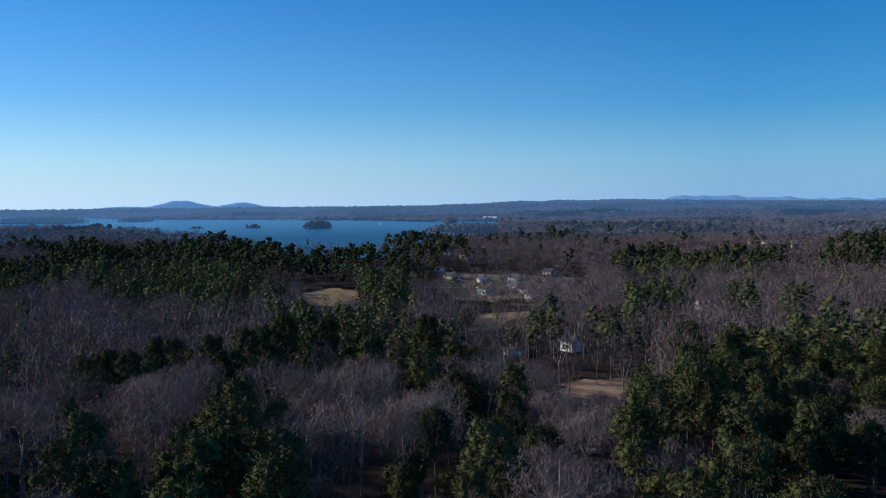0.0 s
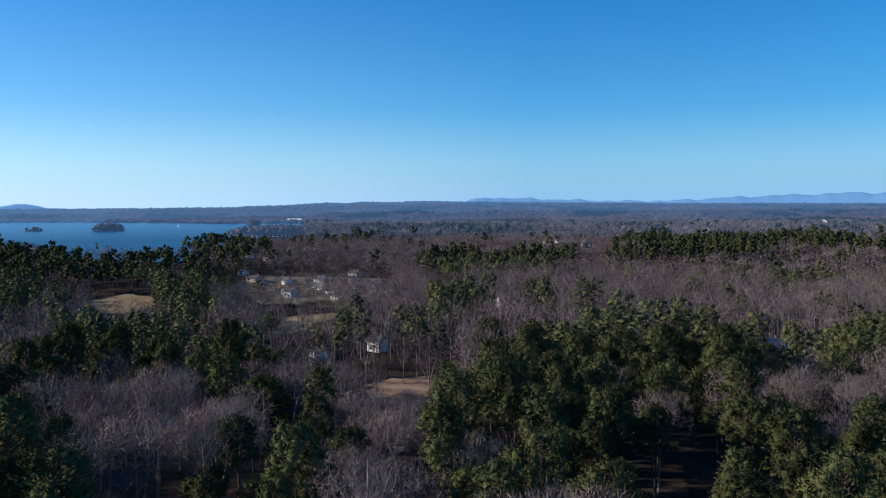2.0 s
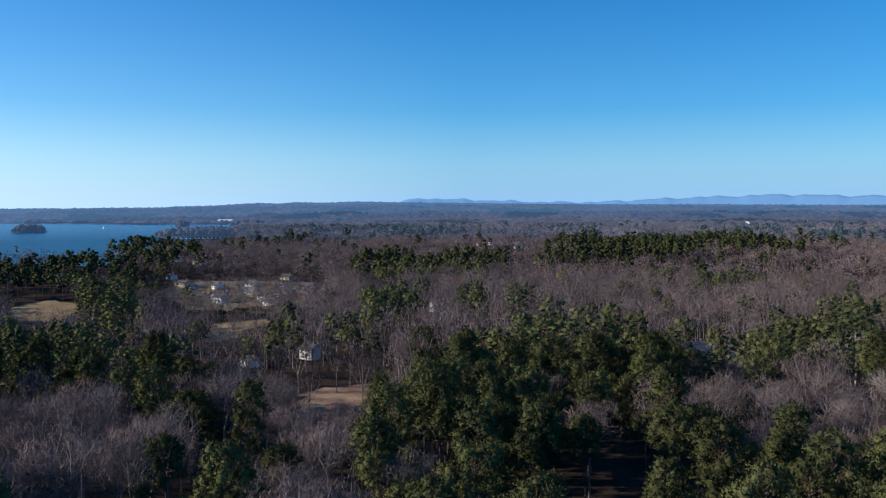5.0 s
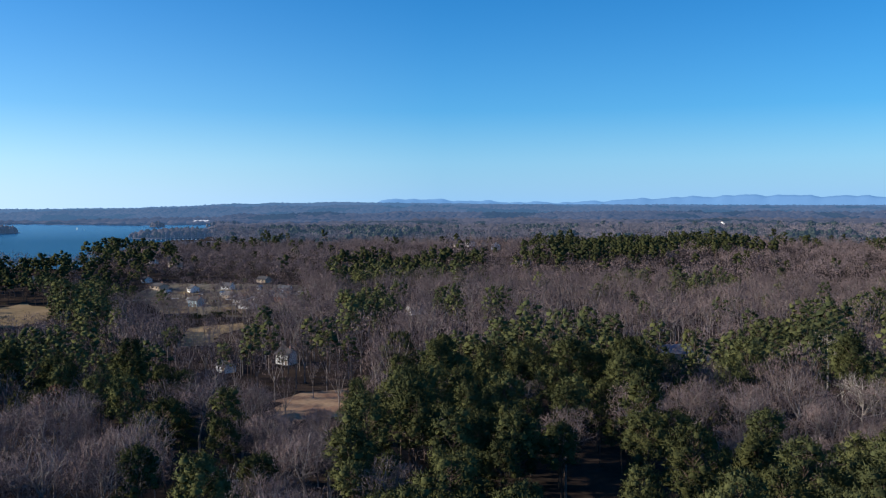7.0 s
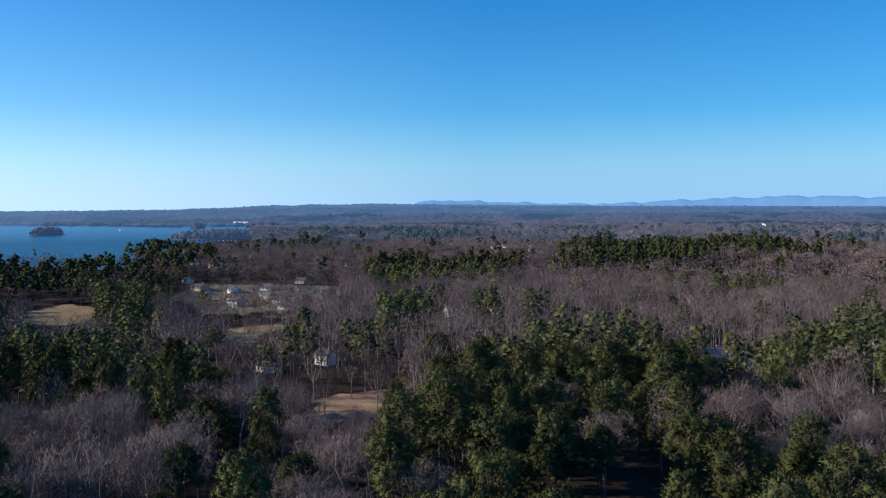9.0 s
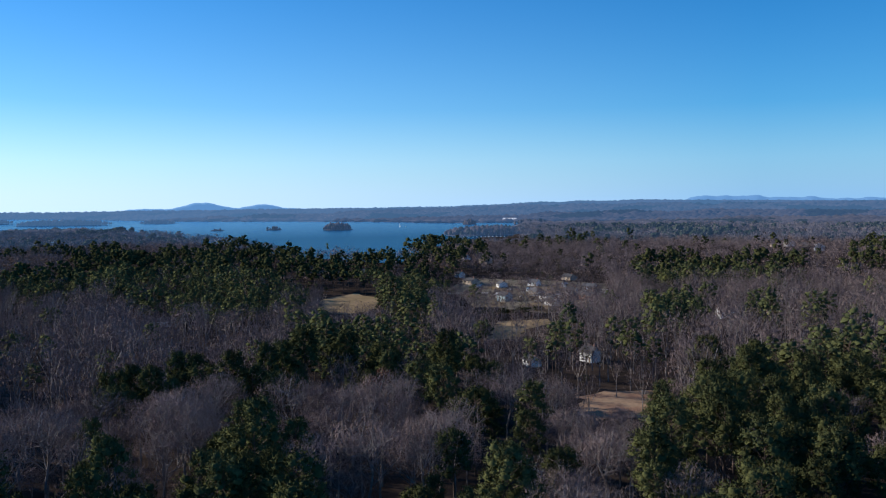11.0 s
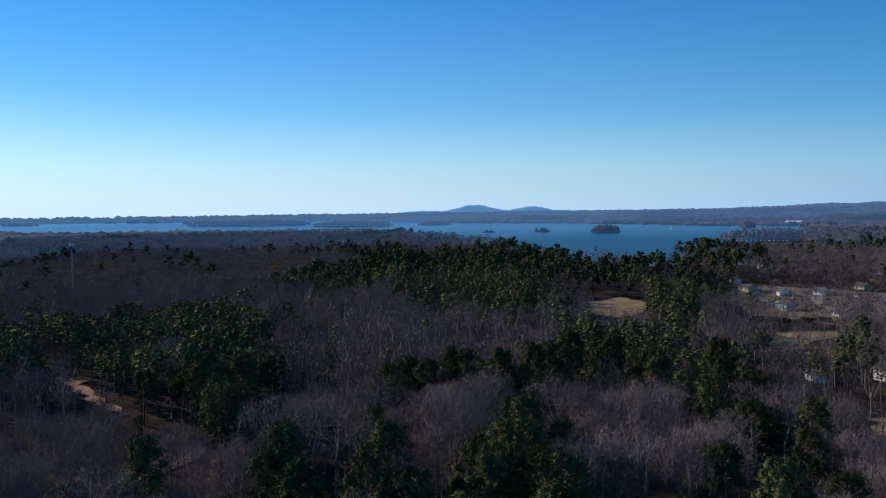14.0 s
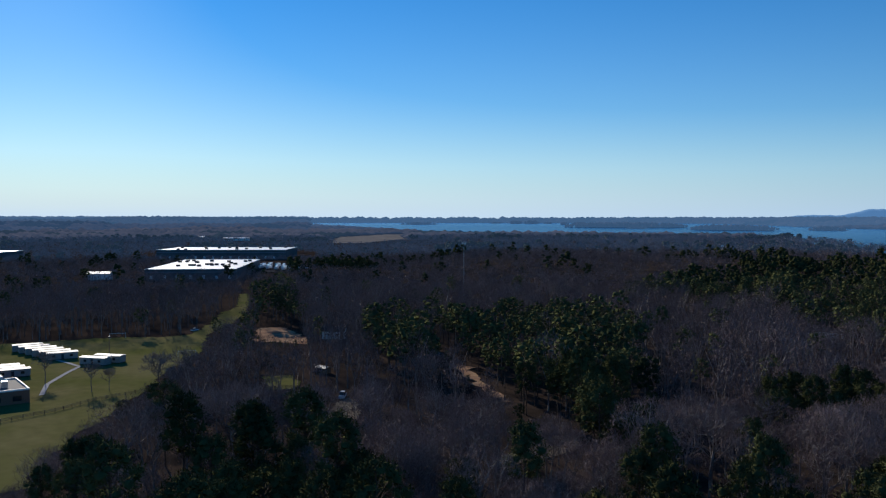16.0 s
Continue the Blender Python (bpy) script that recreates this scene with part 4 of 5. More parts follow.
def school():
    root = empty("school_building", pose(-296, 10, 0, 0, 0, 8), "brick school building with a flat roof and white parapet", "school")
    flat_block(root, -22, -60, 0, 0, 4.4, M["brick"], M["panel_wall"])
    flat_block(root, -42, -60, -22.3, -4, 5.0, M["brick"], M["panel_wall"])
    for px, py in ((-8, -6), (-14, -16), (-6, -24), (-30, -12)):
        part("roof_unit", box_bm(px - 1.2, py - 0.9, 4.5, px + 1.2, py + 0.9, 6.6, bevel=0.08), M["metal"], root)
    for k in range(6):
        part("window", box_bm(-0.05, -5 - k * 6, 1.2, 0.06, -2.4 - k * 6, 2.8), M["glass"], root)
    HOUSE_SPOTS.append((-310, -6, 26, 0.5))


school()


def classroom(spot, turn, length, width, first=None):
    m = pose(spot[0], spot[1], 0, 0, 0, turn)
    if first:
        return copy_thing(first, m)
    root = empty("portable_classroom", m, "white portable classroom with a pale low roof", "trailer", "portable classrooms")
    part("body", box_bm(-width / 2, -length / 2, 0.5, width / 2, length / 2, 3.1, bevel=0.05), M["grey_siding"], root)
    part("skirting", box_bm(-width / 2 + 0.1, -length / 2 + 0.1, 0, width / 2 - 0.1, length / 2 - 0.1, 0.498), M["dark"], root)
    bm = bmesh.new()
    vs = [bm.verts.new(c) for c in ((-width / 2 - 0.2, 0, 3.1), (width / 2 + 0.2, 0, 3.1), (width / 2 + 0.2, 0, 3.25), (0, 0, 3.55), (-width / 2 - 0.2, 0, 3.25))]
    f = bm.faces.new(vs)
    r = bmesh.ops.extrude_face_region(bm, geom=[f])
    for v in bm.verts:
        v.co.y = -length / 2 - 0.2
    for v in r["geom"]:
        if isinstance(v, bmesh.types.BMVert):
            v.co.y = length / 2 + 0.2
    bmesh.ops.recalc_face_normals(bm, faces=bm.faces[:])
    part("roof", bm, M["worn_roof"], root)
    for k in (-1, 1):
        part("window", box_bm(width / 2 - 0.05, k * length * 0.28 - 0.6, 1.4, width / 2 + 0.04, k * length * 0.28 + 0.6, 2.4), M["glass"], root)
    part("door", box_bm(width / 2 - 0.05, -0.5, 0.55, width / 2 + 0.05, 0.5, 2.6), M["dark"], root)
    return root


first = classroom((-412, 15), 3, 12, 4.2)
for k in range(1, 6):
    classroom((-412 + 6.2 * k, 15 + 2.3 * k), 3, 12, 4.2, first)
for k in range(3):
    classroom((-358 + 5.5 * k, 3.5 + 1.6 * k), 3, 12, 4.2, first)
classroom((-360.5, 37.2), -45, 12, 4.2, first)
classroom((-363.5, 43.2), -45, 12, 4.2, first)


def warehouse(name, label, spot, turn, w, d, h, units):
    root = empty(name, pose(spot[0], spot[1], float(ground_z(*spot)), 0, 0, turn), label, "warehouse", "warehouses")
    flat_block(root, -w / 2, -d / 2, w / 2, d / 2, h, M["panel_wall"], M["pale_roof"])
    g = np.random.default_rng(int(w))
    for k in range(units):
        px, py = (k + 0.5) / units * w * 0.9 - w * 0.45, g.uniform(-0.4, 0.4) * d
        part("roof_unit", box_bm(px - 1.8, py - 1.8, h + 0.13, px + 1.8, py + 1.8, h + 2.0, bevel=0.1), M["dark"], root)
    for k in range(int(w / 12)):
        px = -w / 2 + 6 + k * 12
        part("dock_door", box_bm(px - 1.5, -d / 2 - 0.06, 1.0, px + 1.5, -d / 2 + 0.05, 4.5), M["white"], root)
    part("band", box_bm(-w / 2 - 0.03, -d / 2 - 0.08, h * 0.72, w / 2 + 0.03, -d / 2 - 0.002, h * 0.8), M["blue_metal"], root)
    for k in range(-2, 3):
        c = math.radians(turn)
        q = k / 5 * max(w, d)
        HOUSE_SPOTS.append((spot[0] + q * (math.cos(c) if w > d else -math.sin(c)), spot[1] + q * (math.sin(c) if w > d else math.cos(c)), min(w, d) * 0.53, {10: 9.5, 12: 8.0, 13: 4.0}[h]))


warehouse("warehouse", "long white-roofed warehouse behind the woods", (-1205, 317), 62, 178, 105, 13, 14)
warehouse("warehouse", "white-roofed warehouse with dark roof units", (-880, 208), 66, 84, 180, 10, 22)
warehouse("warehouse", "low white-roofed warehouse at the wood's edge", (-1290, 0), 62, 90, 60, 12, 6)


def vehicle(name, label, category, spot, turn, length, width, h, paint, group="", first=None):
    """A car or van: rounded body, glazed cabin, four wheels."""
    m = pose(spot[0], spot[1], float(ground_z(*spot)) + (0.06), 0, 0, turn)
    if first:
        return copy_thing(first, m)
    root = empty(name, m, label, category, group)
    part("body", box_bm(-width / 2, -length / 2, 0.35, width / 2, length / 2, h * 0.6, bevel=0.15), paint, root)
    bm = box_bm(-width * 0.44, -length * 0.3, h * 0.6, width * 0.44, length * 0.22, h)
    for v in bm.verts:
        if v.co.z > h * 0.8:
            v.co.x *= 0.85
            v.co.y *= 0.75
    part("cabin", bm, M["glass"], root)
    part("roof", box_bm(-width * 0.37, -length * 0.22, h + 0.003, width * 0.37, length * 0.16, h + 0.05), paint, root)
    for sx in (-1, 1):
        for sy in (-0.32, 0.32):
            part("wheel", tube_bm((sx * width * 0.36, sy * length, 0.33), (sx * width * 0.5, sy * length, 0.33), 0.33, 0.33, 10), M["rubber"], root)
    return root


van = vehicle("van", "white van parked in a yard", "van", (-254, 101), 60, 5.6, 2.0, 2.3, M["car_white"])
car = vehicle("car", "dark car parked beside the woods", "car", (-301, 110), 20, 4.5, 1.8, 1.5, M["car_dark"], "parked cars")
for spot, turn in (((-312, 169), 40), ((-105, 528), 10), ((-112, 575), 80), ((-80, 540), 30)):
    vehicle("car", "", "", spot, turn, 0, 0, 0, None, first=car)
white_car = vehicle("car", "white car parked near houses", "car", (-108, 545), 70, 4.5, 1.8, 1.5, M["car_white"], "parked cars")
for spot, turn in (((-82, 508), 10), ((-134, 586), 60), ((-442, 95), 30), ((-99, 513), 80), ((-115, 536), 20), ((-76, 566), 50)):
    vehicle("car", "", "", spot, turn, 0, 0, 0, None, first=white_car)


def box_trailer(spot, turn, first=None):
    m = pose(spot[0], spot[1], float(ground_z(*spot)) + 0.8, 0, 0, turn)
    if first:
        return copy_thing(first, m)
    root = empty("box_trailer", m, "white box trailer parked in a loading yard", "trailer", "trailers in the yard")
    part("box", box_bm(-1.3, -7, 1.2, 1.3, 7, 4.1, bevel=0.06), M["car_white"], root)
    part("chassis", box_bm(-0.9, -6.5, 0.8, 0.9, 6, 1.198), M["dark"], root)
    for sx in (-1, 1):
        for py in (-5.6, -4.4):
            part("wheel", tube_bm((sx * 0.9, py, 0.5), (sx * 1.25, py, 0.5), 0.5, 0.5, 10), M["rubber"], root)
    return root


first = box_trailer((-930, 286), 40)
g = np.random.default_rng(4)
for k in range(26):
    box_trailer((-945 + (k % 7) * 13 - (k // 7) * 8, 268 + (k // 7) * 12 + (k % 7) * 4 + g.uniform(-2, 2)), 60 + g.uniform(-10, 10), first)


def goal(spot, turn, first=None):
    m = pose(spot[0], spot[1], 0.05, 0, 0, turn)
    if first:
        return copy_thing(first, m)
    root = empty("football_goal", m, "white-framed goal on the playing field", "goal", "goals")
    for sx in (-3.66, 3.66):
        part("post", tube_bm((sx, 0, 0), (sx, 0, 2.44), 0.09, 0.09, 8), M["white"], root)
        part("stay", tube_bm((sx, 0, 2.44), (sx, 1.8, 0), 0.05, 0.05, 6), M["white"], root)
    part("crossbar", tube_bm((-3.66, 0, 2.44), (3.66, 0, 2.44), 0.09, 0.09, 8), M["white"], root)
    part("ground_bar", tube_bm((-3.66, 1.8, 0.05), (3.66, 1.8, 0.05), 0.06, 0.06, 6), M["white"], root)
    return root


first = goal((-434, 56), 84)
goal((-363, 74), 84 + 180, first)


def pole(name, label, spot, h, arms=1, lamp=False, mat="wood"):
    root = empty(name, pose(spot[0], spot[1], float(ground_z(*spot)), 0, 0, 30), label, "pole")
    part("shaft", tube_bm((0, 0, -0.3), (0, 0, h), 0.2, 0.13, 8), M[mat], root)
    for k in range(arms):
        part("crossarm", box_bm(-1.2, -0.07, h - 0.6 - k, 1.2, 0.07, h - 0.4 - k), M[mat], root)
    if lamp:
        part("lamp_head", box_bm(-0.5, -0.35, h, 0.5, 0.35, h + 0.7, bevel=0.08), M["dark"], root)


pole("utility_pole", "wooden utility pole beside the yard", (-336, 98), 14)
pole("utility_pole", "wooden utility pole at the field's edge", (-84, 372), 11)
pole("utility_pole", "wooden utility pole in the village", (-64, 512), 11)
pole("light_pole", "tall light pole beside the classrooms", (-372, 44), 9, 0, True)
pole("utility_pole", "wooden utility pole by the village street", (-128, 566), 12)


def tower(name, label, spot, h, width):
    """A slender guyed lattice mast."""
    root = empty(name, pose(spot[0], spot[1], float(ground_z(*spot)), 0, 0, 0), label, "tower")
    for k in range(3):
        a = k * 2.094
        part("leg", tube_bm((math.cos(a) * width, math.sin(a) * width, 0), (math.cos(a) * width, math.sin(a) * width, h), 0.06, 0.06, 6), M["metal"], root)
    bm = bmesh.new()
    n = int(h / 2.5)
    for q in range(n):
        for k in range(3):
            a, b = k * 2.094, (k + 1) * 2.094
            tube_bm((math.cos(a) * width, math.sin(a) * width, q * 2.5), (math.cos(b) * width, math.sin(b) * width, (q + 1) * 2.5), 0.05, 0.05, 3, bm)
    part("lattice", bm, M["metal"], root)
    for k in range(6):
        a = k * 1.047
        part("antenna", box_bm(math.cos(a) * 1.3 - 0.15, math.sin(a) * 1.3 - 0.15, h - 2.6, math.cos(a) * 1.3 + 0.15, math.sin(a) * 1.3 + 0.15, h - 0.8), M["white"], root)
    part("platform", tube_bm((0, 0, h - 2), (0, 0, h - 1.7), 1.3, 1.3, 12), M["metal"], root)


tower("mast", "tall slender steel lattice mast above the woods", (-483, 283), 44, 0.4)
tower("mast", "short steel mast on a wooded slope", (-735, 804), 18, 0.4)


def rail_fence(points, label):
    root = empty("fence", pose(points[0][0], points[0][1], 0.05), label, "fence")
    o = Vector((*points[0], 0))
    for (ax, ay), (bx, by) in zip(points, points[1:]):
        a, b = Vector((ax, ay, 0)) - o, Vector((bx, by, 0)) - o
        n = max(1, int((b - a).length / 3))
        for k in range(n + (b == Vector((*points[-1], 0)) - o)):
            p = a.lerp(b, k / n)
            part("post", box_bm(p.x - 0.09, p.y - 0.09, 0, p.x + 0.09, p.y + 0.09, 1.35), M["wood"], root)
        for h in (0.45, 0.8, 1.15):
            part("rail", tube_bm(a + Vector((0, 0, h)), b + Vector((0, 0, h)), 0.06, 0.06, 5), M["wood"], root)


rail_fence([(-268, -6), (-271, 1), (-278, 16), (-289, 29), (-294, 42), (-299, 52)], "dark weathered post and rail fence")
bx = garden + garden[:1]
rail_fence(bx, "grey timber fence round a garden plot")


# ================= on the lake =================
def sailboat(spot, turn, scale, first=None):
    m = pose(spot[0], spot[1], WATER_Z, 0, 0, turn) @ Matrix.Scale(scale, 4)
    if first:
        return copy_thing(first, m)
    root = empty("sailboat", m, "white sailing boat on the lake", "boat", "boats")
    bm = box_bm(-1.3, -4, -0.3, 1.3, 4, 1.0)
    for v in bm.verts:
        if v.co.y > 3:
            v.co.x *= 0.1
            v.co.z += 0.3
        if v.co.z < 0:
            v.co.x *= 0.5
    part("hull", bm, M["white"], root)
    part("mast", tube_bm((0, 0.5, 0.9), (0, 0.5, 12), 0.09, 0.06, 6), M["metal"], root)
    bm = bmesh.new()
    q = [bm.verts.new(c) for c in ((0.02, 0.3, 1.8), (0.3, -3.6, 1.8), (0.02, 0.3, 11.5), (-0.02, 0.3, 1.8), (0.26, -3.6, 1.8), (-0.02, 0.3, 11.5))]
    for f in ((0, 1, 2), (5, 4, 3), (0, 3, 4, 1), (1, 4, 5, 2), (2, 5, 3, 0)):
        bm.faces.new([q[k] for k in f])
    part("sail", bm, M["white"], root)
    return root


sail = sailboat(at(20.4, 2350), 40, 0.7)
copy_thing(sail, pose(*at(20.0, 2250), WATER_Z, 0, 0, 120) @ Matrix.Scale(0.55, 4))


def island(spot, rx, ry, turn, trees, label, seed, cover="far_hazed_wood", tall=14.0):
    """A low wooded island or point: shore and rounded tree tops."""
    level = float(water_z(math.degrees(math.atan2(-spot[0], spot[1])), math.hypot(*spot)))
    root = empty("island", pose(spot[0], spot[1], level, 0, 0, turn), label, "island", "islands")
    bm = bmesh.new()
    bmesh.ops.create_uvsphere(bm, u_segments=24, v_segments=8, radius=1)
    for v in bm.verts:
        k = 1 + 0.12 * math.sin(3 * math.atan2(v.co.y, v.co.x) + seed)
        v.co = Vector((v.co.x * rx * k, v.co.y * ry * k, v.co.z * 3.0))
    # the cover's colours include distance haze as emission
    part("shore", bm, M[cover], root)
    g = np.random.default_rng(seed)
    for kind, share in (("", 0.6), ("_pine", 0.4)):
        bits = []
        for _ in range(max(3, int(trees * share))):
            a, q = g.uniform(0, 6.28), math.sqrt(g.uniform(0, 1.0))
            s = tall * g.uniform(0.75, 1.1) * (1 - 0.5 * q ** 4)
            w = s * g.uniform(0.3, 0.42)
            c = np.array([math.cos(a) * q * (rx - w * 0.7), math.sin(a) * q * max(ry - w * 0.7, 1), s * 0.55])
            V = ICO_V * (w, w, s * 0.5) * g.uniform(0.8, 1.15, size=(len(ICO_V), 1)) + c
            bits.append(rounded(V, ICO_F, c - (0, 0, s * 0.4), np.array([1.0, 1.0, 1.0])))
            bits.append((*limb(c * (1, 1, 0), c, 0.5, 0.3, 3), np.tile((0.0, 0.0, 1.0), (6, 1))))
        V, F, N = join_rounded(bits)
        t = new("tree_cover", mesh_of("tree_cover", V, F, [M[cover + kind]], smooth=True, normals=N))
        t.parent = root
        tagged(t, kind="stuff")


island(at(24.6, 2075), 36, 20, 24, 130, "wooded island in the blue lake", 1, tall=17)
island(at(28.9, 2150), 20, 8, 30, 11, "small island with a few tall trees", 2, tall=10)
island(at(32.5, 2150), 17, 6, 30, 7, "low wooded islet in the lake", 3, tall=7)
# points beyond 3 km take the material with more haze emission
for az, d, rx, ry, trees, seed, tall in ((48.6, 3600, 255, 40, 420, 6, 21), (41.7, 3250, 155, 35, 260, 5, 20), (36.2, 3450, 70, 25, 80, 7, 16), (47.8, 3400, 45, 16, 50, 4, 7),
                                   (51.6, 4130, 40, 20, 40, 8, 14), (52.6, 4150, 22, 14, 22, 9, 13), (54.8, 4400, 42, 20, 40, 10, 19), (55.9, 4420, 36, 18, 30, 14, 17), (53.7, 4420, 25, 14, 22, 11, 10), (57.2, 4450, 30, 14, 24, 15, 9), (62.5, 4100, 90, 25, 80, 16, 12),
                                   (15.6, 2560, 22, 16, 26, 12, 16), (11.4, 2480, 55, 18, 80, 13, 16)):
    island(at(az, d), rx, ry, az, trees, "wooded point reaching into the lake", seed, "hazy_wood" if d > 3000 else "far_hazed_wood", tall)


def dock(spot, turn, length, seed):
    root = empty("boat_dock", pose(spot[0], spot[1], WATER_Z, 0, 0, turn), "timber marina dock with moored boats", "dock", "marina docks")
    part("deck", box_bm(-length / 2, -1.2, 0.4, length / 2, 1.2, 0.7), M["wood"], root)
    for k in range(int(length / 10)):
        px = -length / 2 + 5 + k * 10
        part("pile", tube_bm((px, -1.3, -3), (px, -1.3, 2.2), 0.2, 0.2, 6), M["wood"], root)
    g = np.random.default_rng(seed)
    for k in range(int(length / 7)):
        px = -length / 2 + 4 + k * 7
        s = g.uniform(0.7, 1.1)
        b = copy_thing(sail, pose(*(root.matrix_basis @ Vector((px, -6, 0))).xy, WATER_Z, 0, 0, turn + g.uniform(-5, 5)))
        for ch in [c for c in b.children if c.name.startswith("sail")]:
            bpy.data.objects.remove(ch)
        b.scale = (s, s, s)
        tagged(b, "moored white sailing boat with bare mast", "boat", "moored boats")


dock(at(15.0, 1460), 16, 70, 1)
dock(at(13.4, 1470), 14, 70, 2)
dock(at(16.2, 1475), 14, 40, 3)
island(at(14.2, 1580), 88, 45, 16, 330, "wooded point behind the marina docks", 21, tall=17)


# ================= trees that stand out =================
def lone_tree(shape, spot, s, mats, label, category="tree"):
    tree_thing("tree", shape, mats, pose(spot[0], spot[1], float(ground_z(*spot))) @ Matrix.Scale(s, 4), label, category, "")


for spot, s in (((138, 262), 1.0), ((111, 195), 0.95), ((-30, 150), 0.7)):
    HOUSE_SPOTS.append((spot[0], spot[1], 4.5, 9.0))
    lone_tree(bare_shape(20, 15, 8, 6, 1.2, 0.05, 8.0), spot, s * 1.05, (M["white_bark"], M["bark"]), "pale-barked leafless sycamore standing above its neighbours")
for spot, s in (((-304, 29.5), 0.55), ((-304, 35), 0.42), ((-327, 16.5), 0.62), ((-272, 46), 0.92), ((-284, 56), 0.85), ((-262, 50), 0.8)):
    lone_tree(bare_shape(20, 14, 9, 24, 1.2, 0.07, 7.5), spot, s, (M["bark"], M["bark"]), "dark leafless tree on the playing field's edge")
lone_tree(bare_shape(20, 8, 5, 14, 1.4, 0.1, 5.0), (-26, 262), 0.62, (M["bark"], M["twigs"]), "slim leafless tree alone in the clearing")
lone_tree(dome_shape(19, 520, 0.7, 0.22, 4.2), (-85, 213), 0.95, (M["bark"], M["red_leaf"]), "small tree with rust-red leaves")
lone_tree(dome_shape(19, 420, 0.9, 0.35, 3.4), (24, 196), 0.8, (M["bark"], M["dry_leaf"]), "beech with dry pinkish-brown leaves")
lone_tree(pine_shape(20, 6, 10, 8, 2.6, 3.2, 1.4), at(25.3, 985), 0.9, (M["pine_bark"], M["needles"]), "lone round-topped pine on the lake shore", "pine tree")

hedge = None
for k in range(22):
    f = k / 21
    hx, hy = -118 + 62 * f + rng.uniform(-1, 1), 441 + 10 * math.sin(3 * f) + rng.uniform(-2, 2)
    m = pose(hx, hy, float(ground_z(hx, hy))) @ Matrix.Rotation(k * 1.3, 4, "Z") @ Matrix.Scale(rng.uniform(0.7, 1.25), 4)
    if hedge:
        copy_thing(hedge, m)
    else:
        hedge = tree_thing("shrub", dome_shape(6, 420, 0.6, 0.3, 3.6, 5, 2, 0.3, 0.3, 0.34), (M["bark"], M["needles"]), m, "dark evergreen shrub in a hedgerow", "shrub", "hedgerow shrubs")


def village_bushes():
    """Low winter growth that fills the gaps between the village houses."""
    g = np.random.default_rng(77)
    land = [(-290, 640), (-270, 720), (-190, 810), (-60, 790), (-30, 640), (-45, 475), (-84, 455), (-129, 485), (-180, 560)]
    x, y = g.uniform(-290, -30, 2600), g.uniform(455, 810, 2600)
    k = inside(x, y, land)
    for hx, hy, hr, hz in HOUSE_SPOTS:
        k &= np.hypot(x - hx, y - hy) > hr * 0.75
    for poly in FIELDS.values():
        k &= ~inside(x, y, poly)
    x, y = x[k], y[k]
    near = np.zeros(len(x), bool)
    for hx, hy, hr, hz in HOUSE_SPOTS:
        near |= (np.hypot(x * 1.035 - hx, y * 1.035 - hy) < hr) | (np.hypot(x * 1.015 - hx, y * 1.015 - hy) < hr)
    shapes = [(None, dome_shape(5, 42, 0.7, 0.35, 2.6, 4, 0, 0.3, 0.2, 0.45)[1]) for _ in range(3)]
    tall = np.where(near, 5.0, g.uniform(10, 26, len(x)))
    green = g.uniform(size=len(x)) < 0.12
    for name, sel, mat, label in (("bare_bushes", ~green, "twigs", "grey leafless garden bushes between village houses"), ("evergreen_bushes", green, "needles", "dark evergreen garden bushes between village houses")):
        strew(name, shapes, x[sel], y[sel], tall[sel], 1.6, label, "bushes", [M["bark"], M[mat]], 78)


village_bushes()


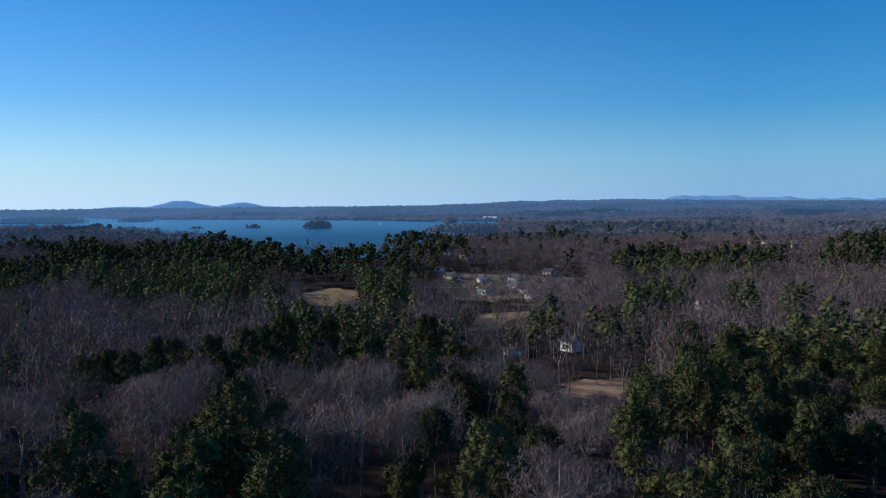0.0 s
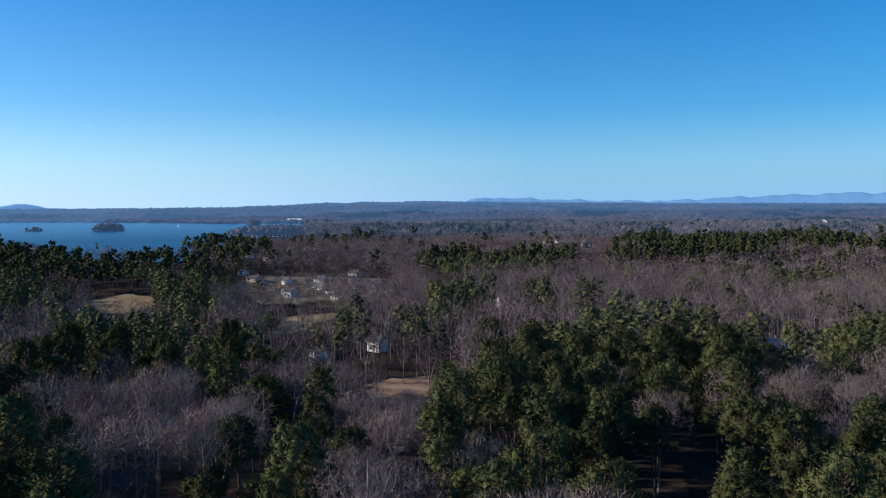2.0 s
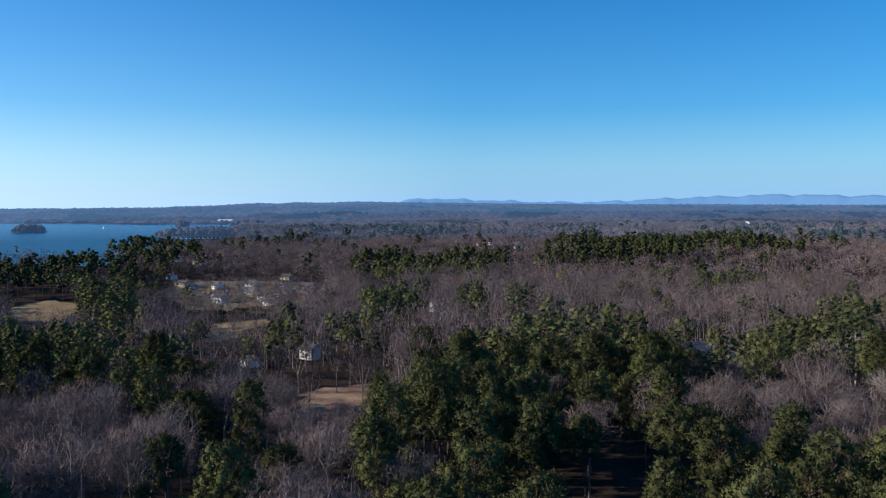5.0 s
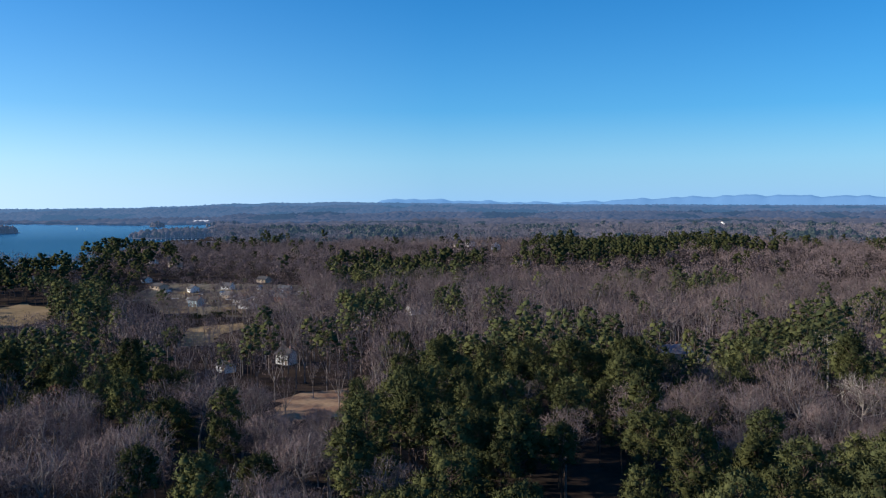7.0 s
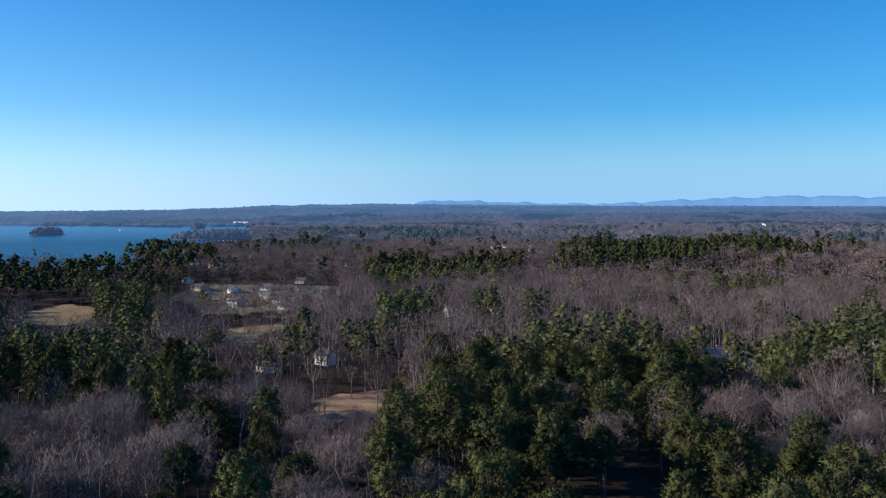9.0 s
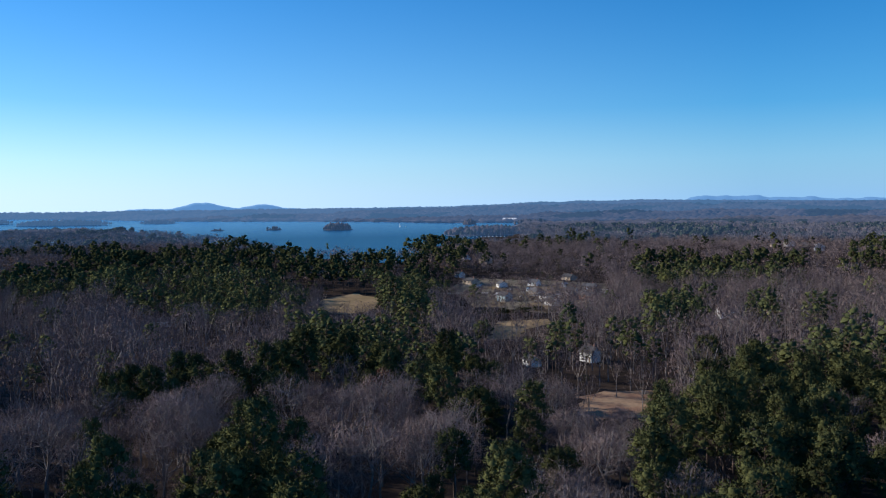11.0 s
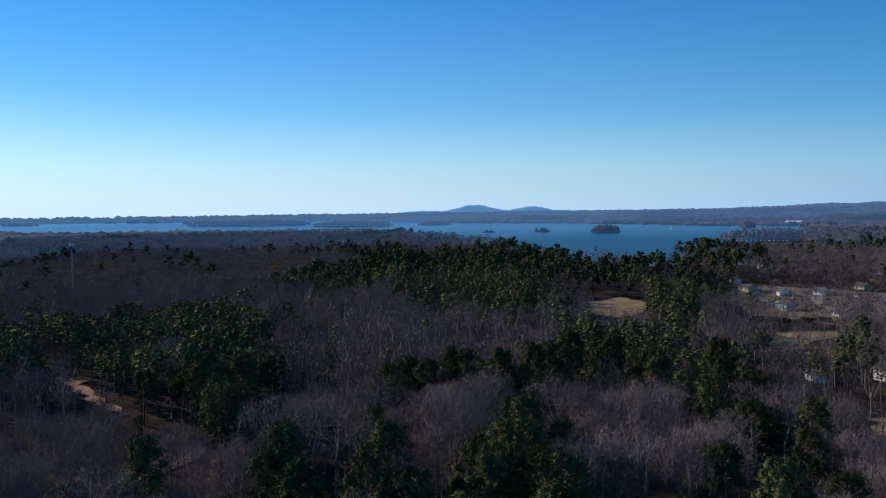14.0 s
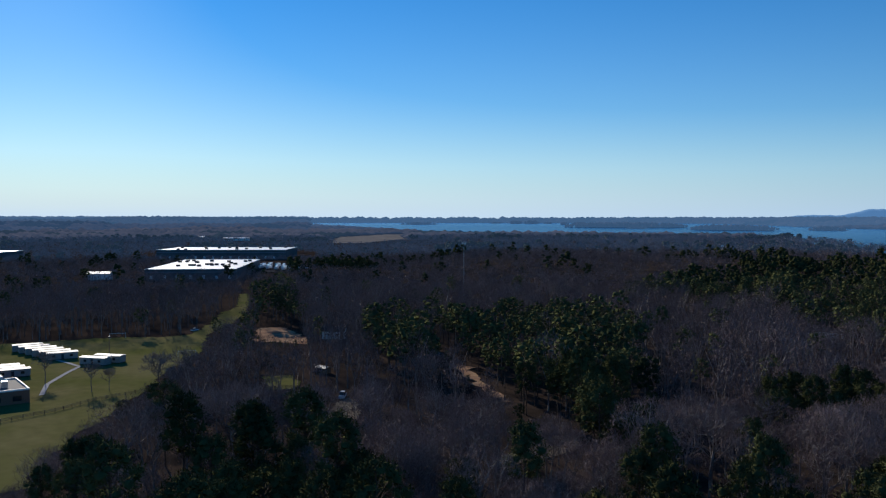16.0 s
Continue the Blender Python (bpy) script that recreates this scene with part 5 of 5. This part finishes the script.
def plant_woods():
    near_pines = [pine_shape(h, 36, 112, 20, 1.6, w, 0.85, 0.46) for h, w in ((21, 4.9), (22, 4.3), (18, 5.4), (23, 3.8))]
    def sunk(leaf, depth):
        return leaf[0] - (0, 0, depth), leaf[1], leaf[2]

    next_pines = [pine_shape(h, 24, 60, 20, 1.8, w, 1.0, 0.6) for h, w in ((21, 4.6), (19, 5.0), (22, 4.0))]
    mid_pines = [pine_shape(h, 19, 22, 8, 1.8, w, 1.05, 0.58) for h, w in ((21, 4.4), (18, 4.9), (22, 3.8), (19, 3.4))]
    far_pines = [pine_shape(18, 8, 10, 8, 2.6, 3.9, 1.6, 0.8) for _ in range(4)]
    near_bare = []
    for h, w in ((20, 7.6), (22, 8.2), (18, 6.8), (21, 7.8)):
        wood, crown = bare_shape(h, 12, 6, 5, 1.1, 0.05, w * 0.95)
        near_bare.append((wood, join_rounded([crown, dome_shape(h, 2300, 0.8, 0.06, w, 6, 4, 0.3, 0.08, 0.22, 0.66)[1]])))
    next_bare = [dome_shape(h, 800, 0.9, 0.1, w, 7, 4, 0.3, 0.08, 0.22, 0.6) for h, w in ((20, 6.8), (18, 6.2), (21, 7.4))]
    mid_bare = [dome_shape(h, 350, 0.9, 0.18, w, 6, 4, 0.35, 0.06, 0.33, 0.5) for h, w in ((20, 6.6), (17, 5.8), (21, 7.2), (19, 5.2))]
    far_bare = [(None, sunk(dome_shape(16, 74, 1.0, 0.52, 7.0, 5, 0, 0.3, 0.05, 0.36)[1], 2.5)) for _ in range(4)]
    rim_bare = [(None, sunk(dome_shape(16, 38, 1.8, 1.05, 9.0, 4, 0, 0.3, 0.05, 0.36)[1], 2.5)) for _ in range(4)]
    rim_pines = [(None, sunk(pine_shape(17, 7, 5, 8, 3.6, 5.0, 2.4, 0.9)[1], 3)) for _ in range(3)]
    pine_mats, bare_mats = [M["pine_bark"], M["needles"]], [M["bark"], M["twigs"]]
    # nearest stretch: single trees
    x, y, tall = scatter(7.9, 92, 250, seed=3)
    p = is_pine(x, y) & (tall != SLIM)
    keep = np.random.default_rng(5).uniform(size=len(x)) < np.where(p, 0.92, 0.68)
    x, y, p, tall = x[keep], y[keep], p[keep], tall[keep]
    order = np.argsort(np.hypot(x, y))
    g = np.random.default_rng(9)
    roots = {}
    count = {True: 0, False: 0}
    rest = {True: [], False: []}
    for i in order:
        kind = bool(p[i])
        if count[kind] >= 300 or tall[i] < 9:
            rest[kind].append(i)
            continue
        count[kind] += 1
        q = int(g.integers(0, 4))
        s = min(g.uniform(0.66, 1.14), tall[i] / 22)
        m = Matrix.LocRotScale((x[i], y[i], 0), Euler((0, 0, g.uniform(0, 6.28))), None)
        if (kind, q) not in roots:
            if kind:
                roots[kind, q] = tree_thing("pine_tree", near_pines[q], pine_mats, m, "tall green loblolly pine in the winter woods", "pine tree", "pines near the camera")
            else:
                roots[kind, q] = tree_thing("bare_tree", near_bare[q], bare_mats, m, "leafless grey hardwood tree with fine twigs", "tree", "bare trees near the camera")
            o = roots[kind, q]
        else:
            o = copy_thing(roots[kind, q], m)
        o.scale = (s, s, s * g.uniform(0.92, 1.08))
    for kind, shapes, mats, name in ((True, next_pines, pine_mats, "pine_woods"), (False, next_bare, bare_mats, "bare_woods")):
        k = np.array(rest[kind], int)
        strew(name, shapes, x[k], y[k], tall[k], 0.97, "dense pine stand among winter woods" if kind else "leafless hardwood stand among pines", "woods", mats, 21 + kind)
    for step, r0, r1, sp, sb, tag, seed in ((8.0, 250, 580, mid_pines, mid_bare, "middle", 31), (10.5, 580, 1100, far_pines, far_bare, "far", 41), (15.0, 1100, 2000, rim_pines, rim_bare, "shoreward", 45)):
        x, y, tall = scatter(step, r0, r1, seed=seed)
        p = is_pine(x, y) & (tall != SLIM)
        keep = p | (np.random.default_rng(seed + 3).uniform(size=len(x)) < (0.95 if r0 < 300 else 1.0))
        x, y, tall, p = x[keep], y[keep], tall[keep], p[keep]
        # from 1100 m out the tree materials carry added haze emission
        mats = (pine_mats, bare_mats) if r0 < 1000 else ([M["shore_hazed_wood_pine"]] * 2, [M["shore_hazed_wood"]] * 2)
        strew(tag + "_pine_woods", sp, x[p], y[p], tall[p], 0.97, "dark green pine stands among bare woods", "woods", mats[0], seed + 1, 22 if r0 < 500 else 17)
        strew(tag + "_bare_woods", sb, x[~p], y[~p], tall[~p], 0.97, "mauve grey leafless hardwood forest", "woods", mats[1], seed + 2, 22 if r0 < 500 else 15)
    # the far shores and hills
    x, y, tall = scatter(21, 1990, 4845, seed=51)
    blob = []
    for _ in range(5):
        V = OCTA_V * (22, 22, 8) * rng.uniform(0.8, 1.15, size=(6, 1)) + (0, 0, 4)
        blob.append((None, rounded(V, OCTA_F, np.array([0, 0, -34.0]), np.array([1.0, 1.0, 1.0]))))
    r = np.hypot(x, y)
    green = wobble(x, y * 0.45, 130) + 0.7 * wobble(y, x, 61) > 0.42
    # each band's material holds its own step of painted haze
    for name, key, r0, r1 in (("distant", "far_hazed_wood", 0, 2700), ("shoreline", "farther_hazed_wood", 2700, 3400), ("hazy", "hazy_wood", 3400, 4150), ("skyline", "skyline_hazed_wood", 4150, 9000)):
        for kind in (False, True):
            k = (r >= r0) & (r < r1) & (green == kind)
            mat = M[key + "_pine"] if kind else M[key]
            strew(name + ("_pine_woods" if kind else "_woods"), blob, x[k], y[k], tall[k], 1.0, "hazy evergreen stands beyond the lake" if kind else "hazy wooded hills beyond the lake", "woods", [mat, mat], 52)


plant_woods()
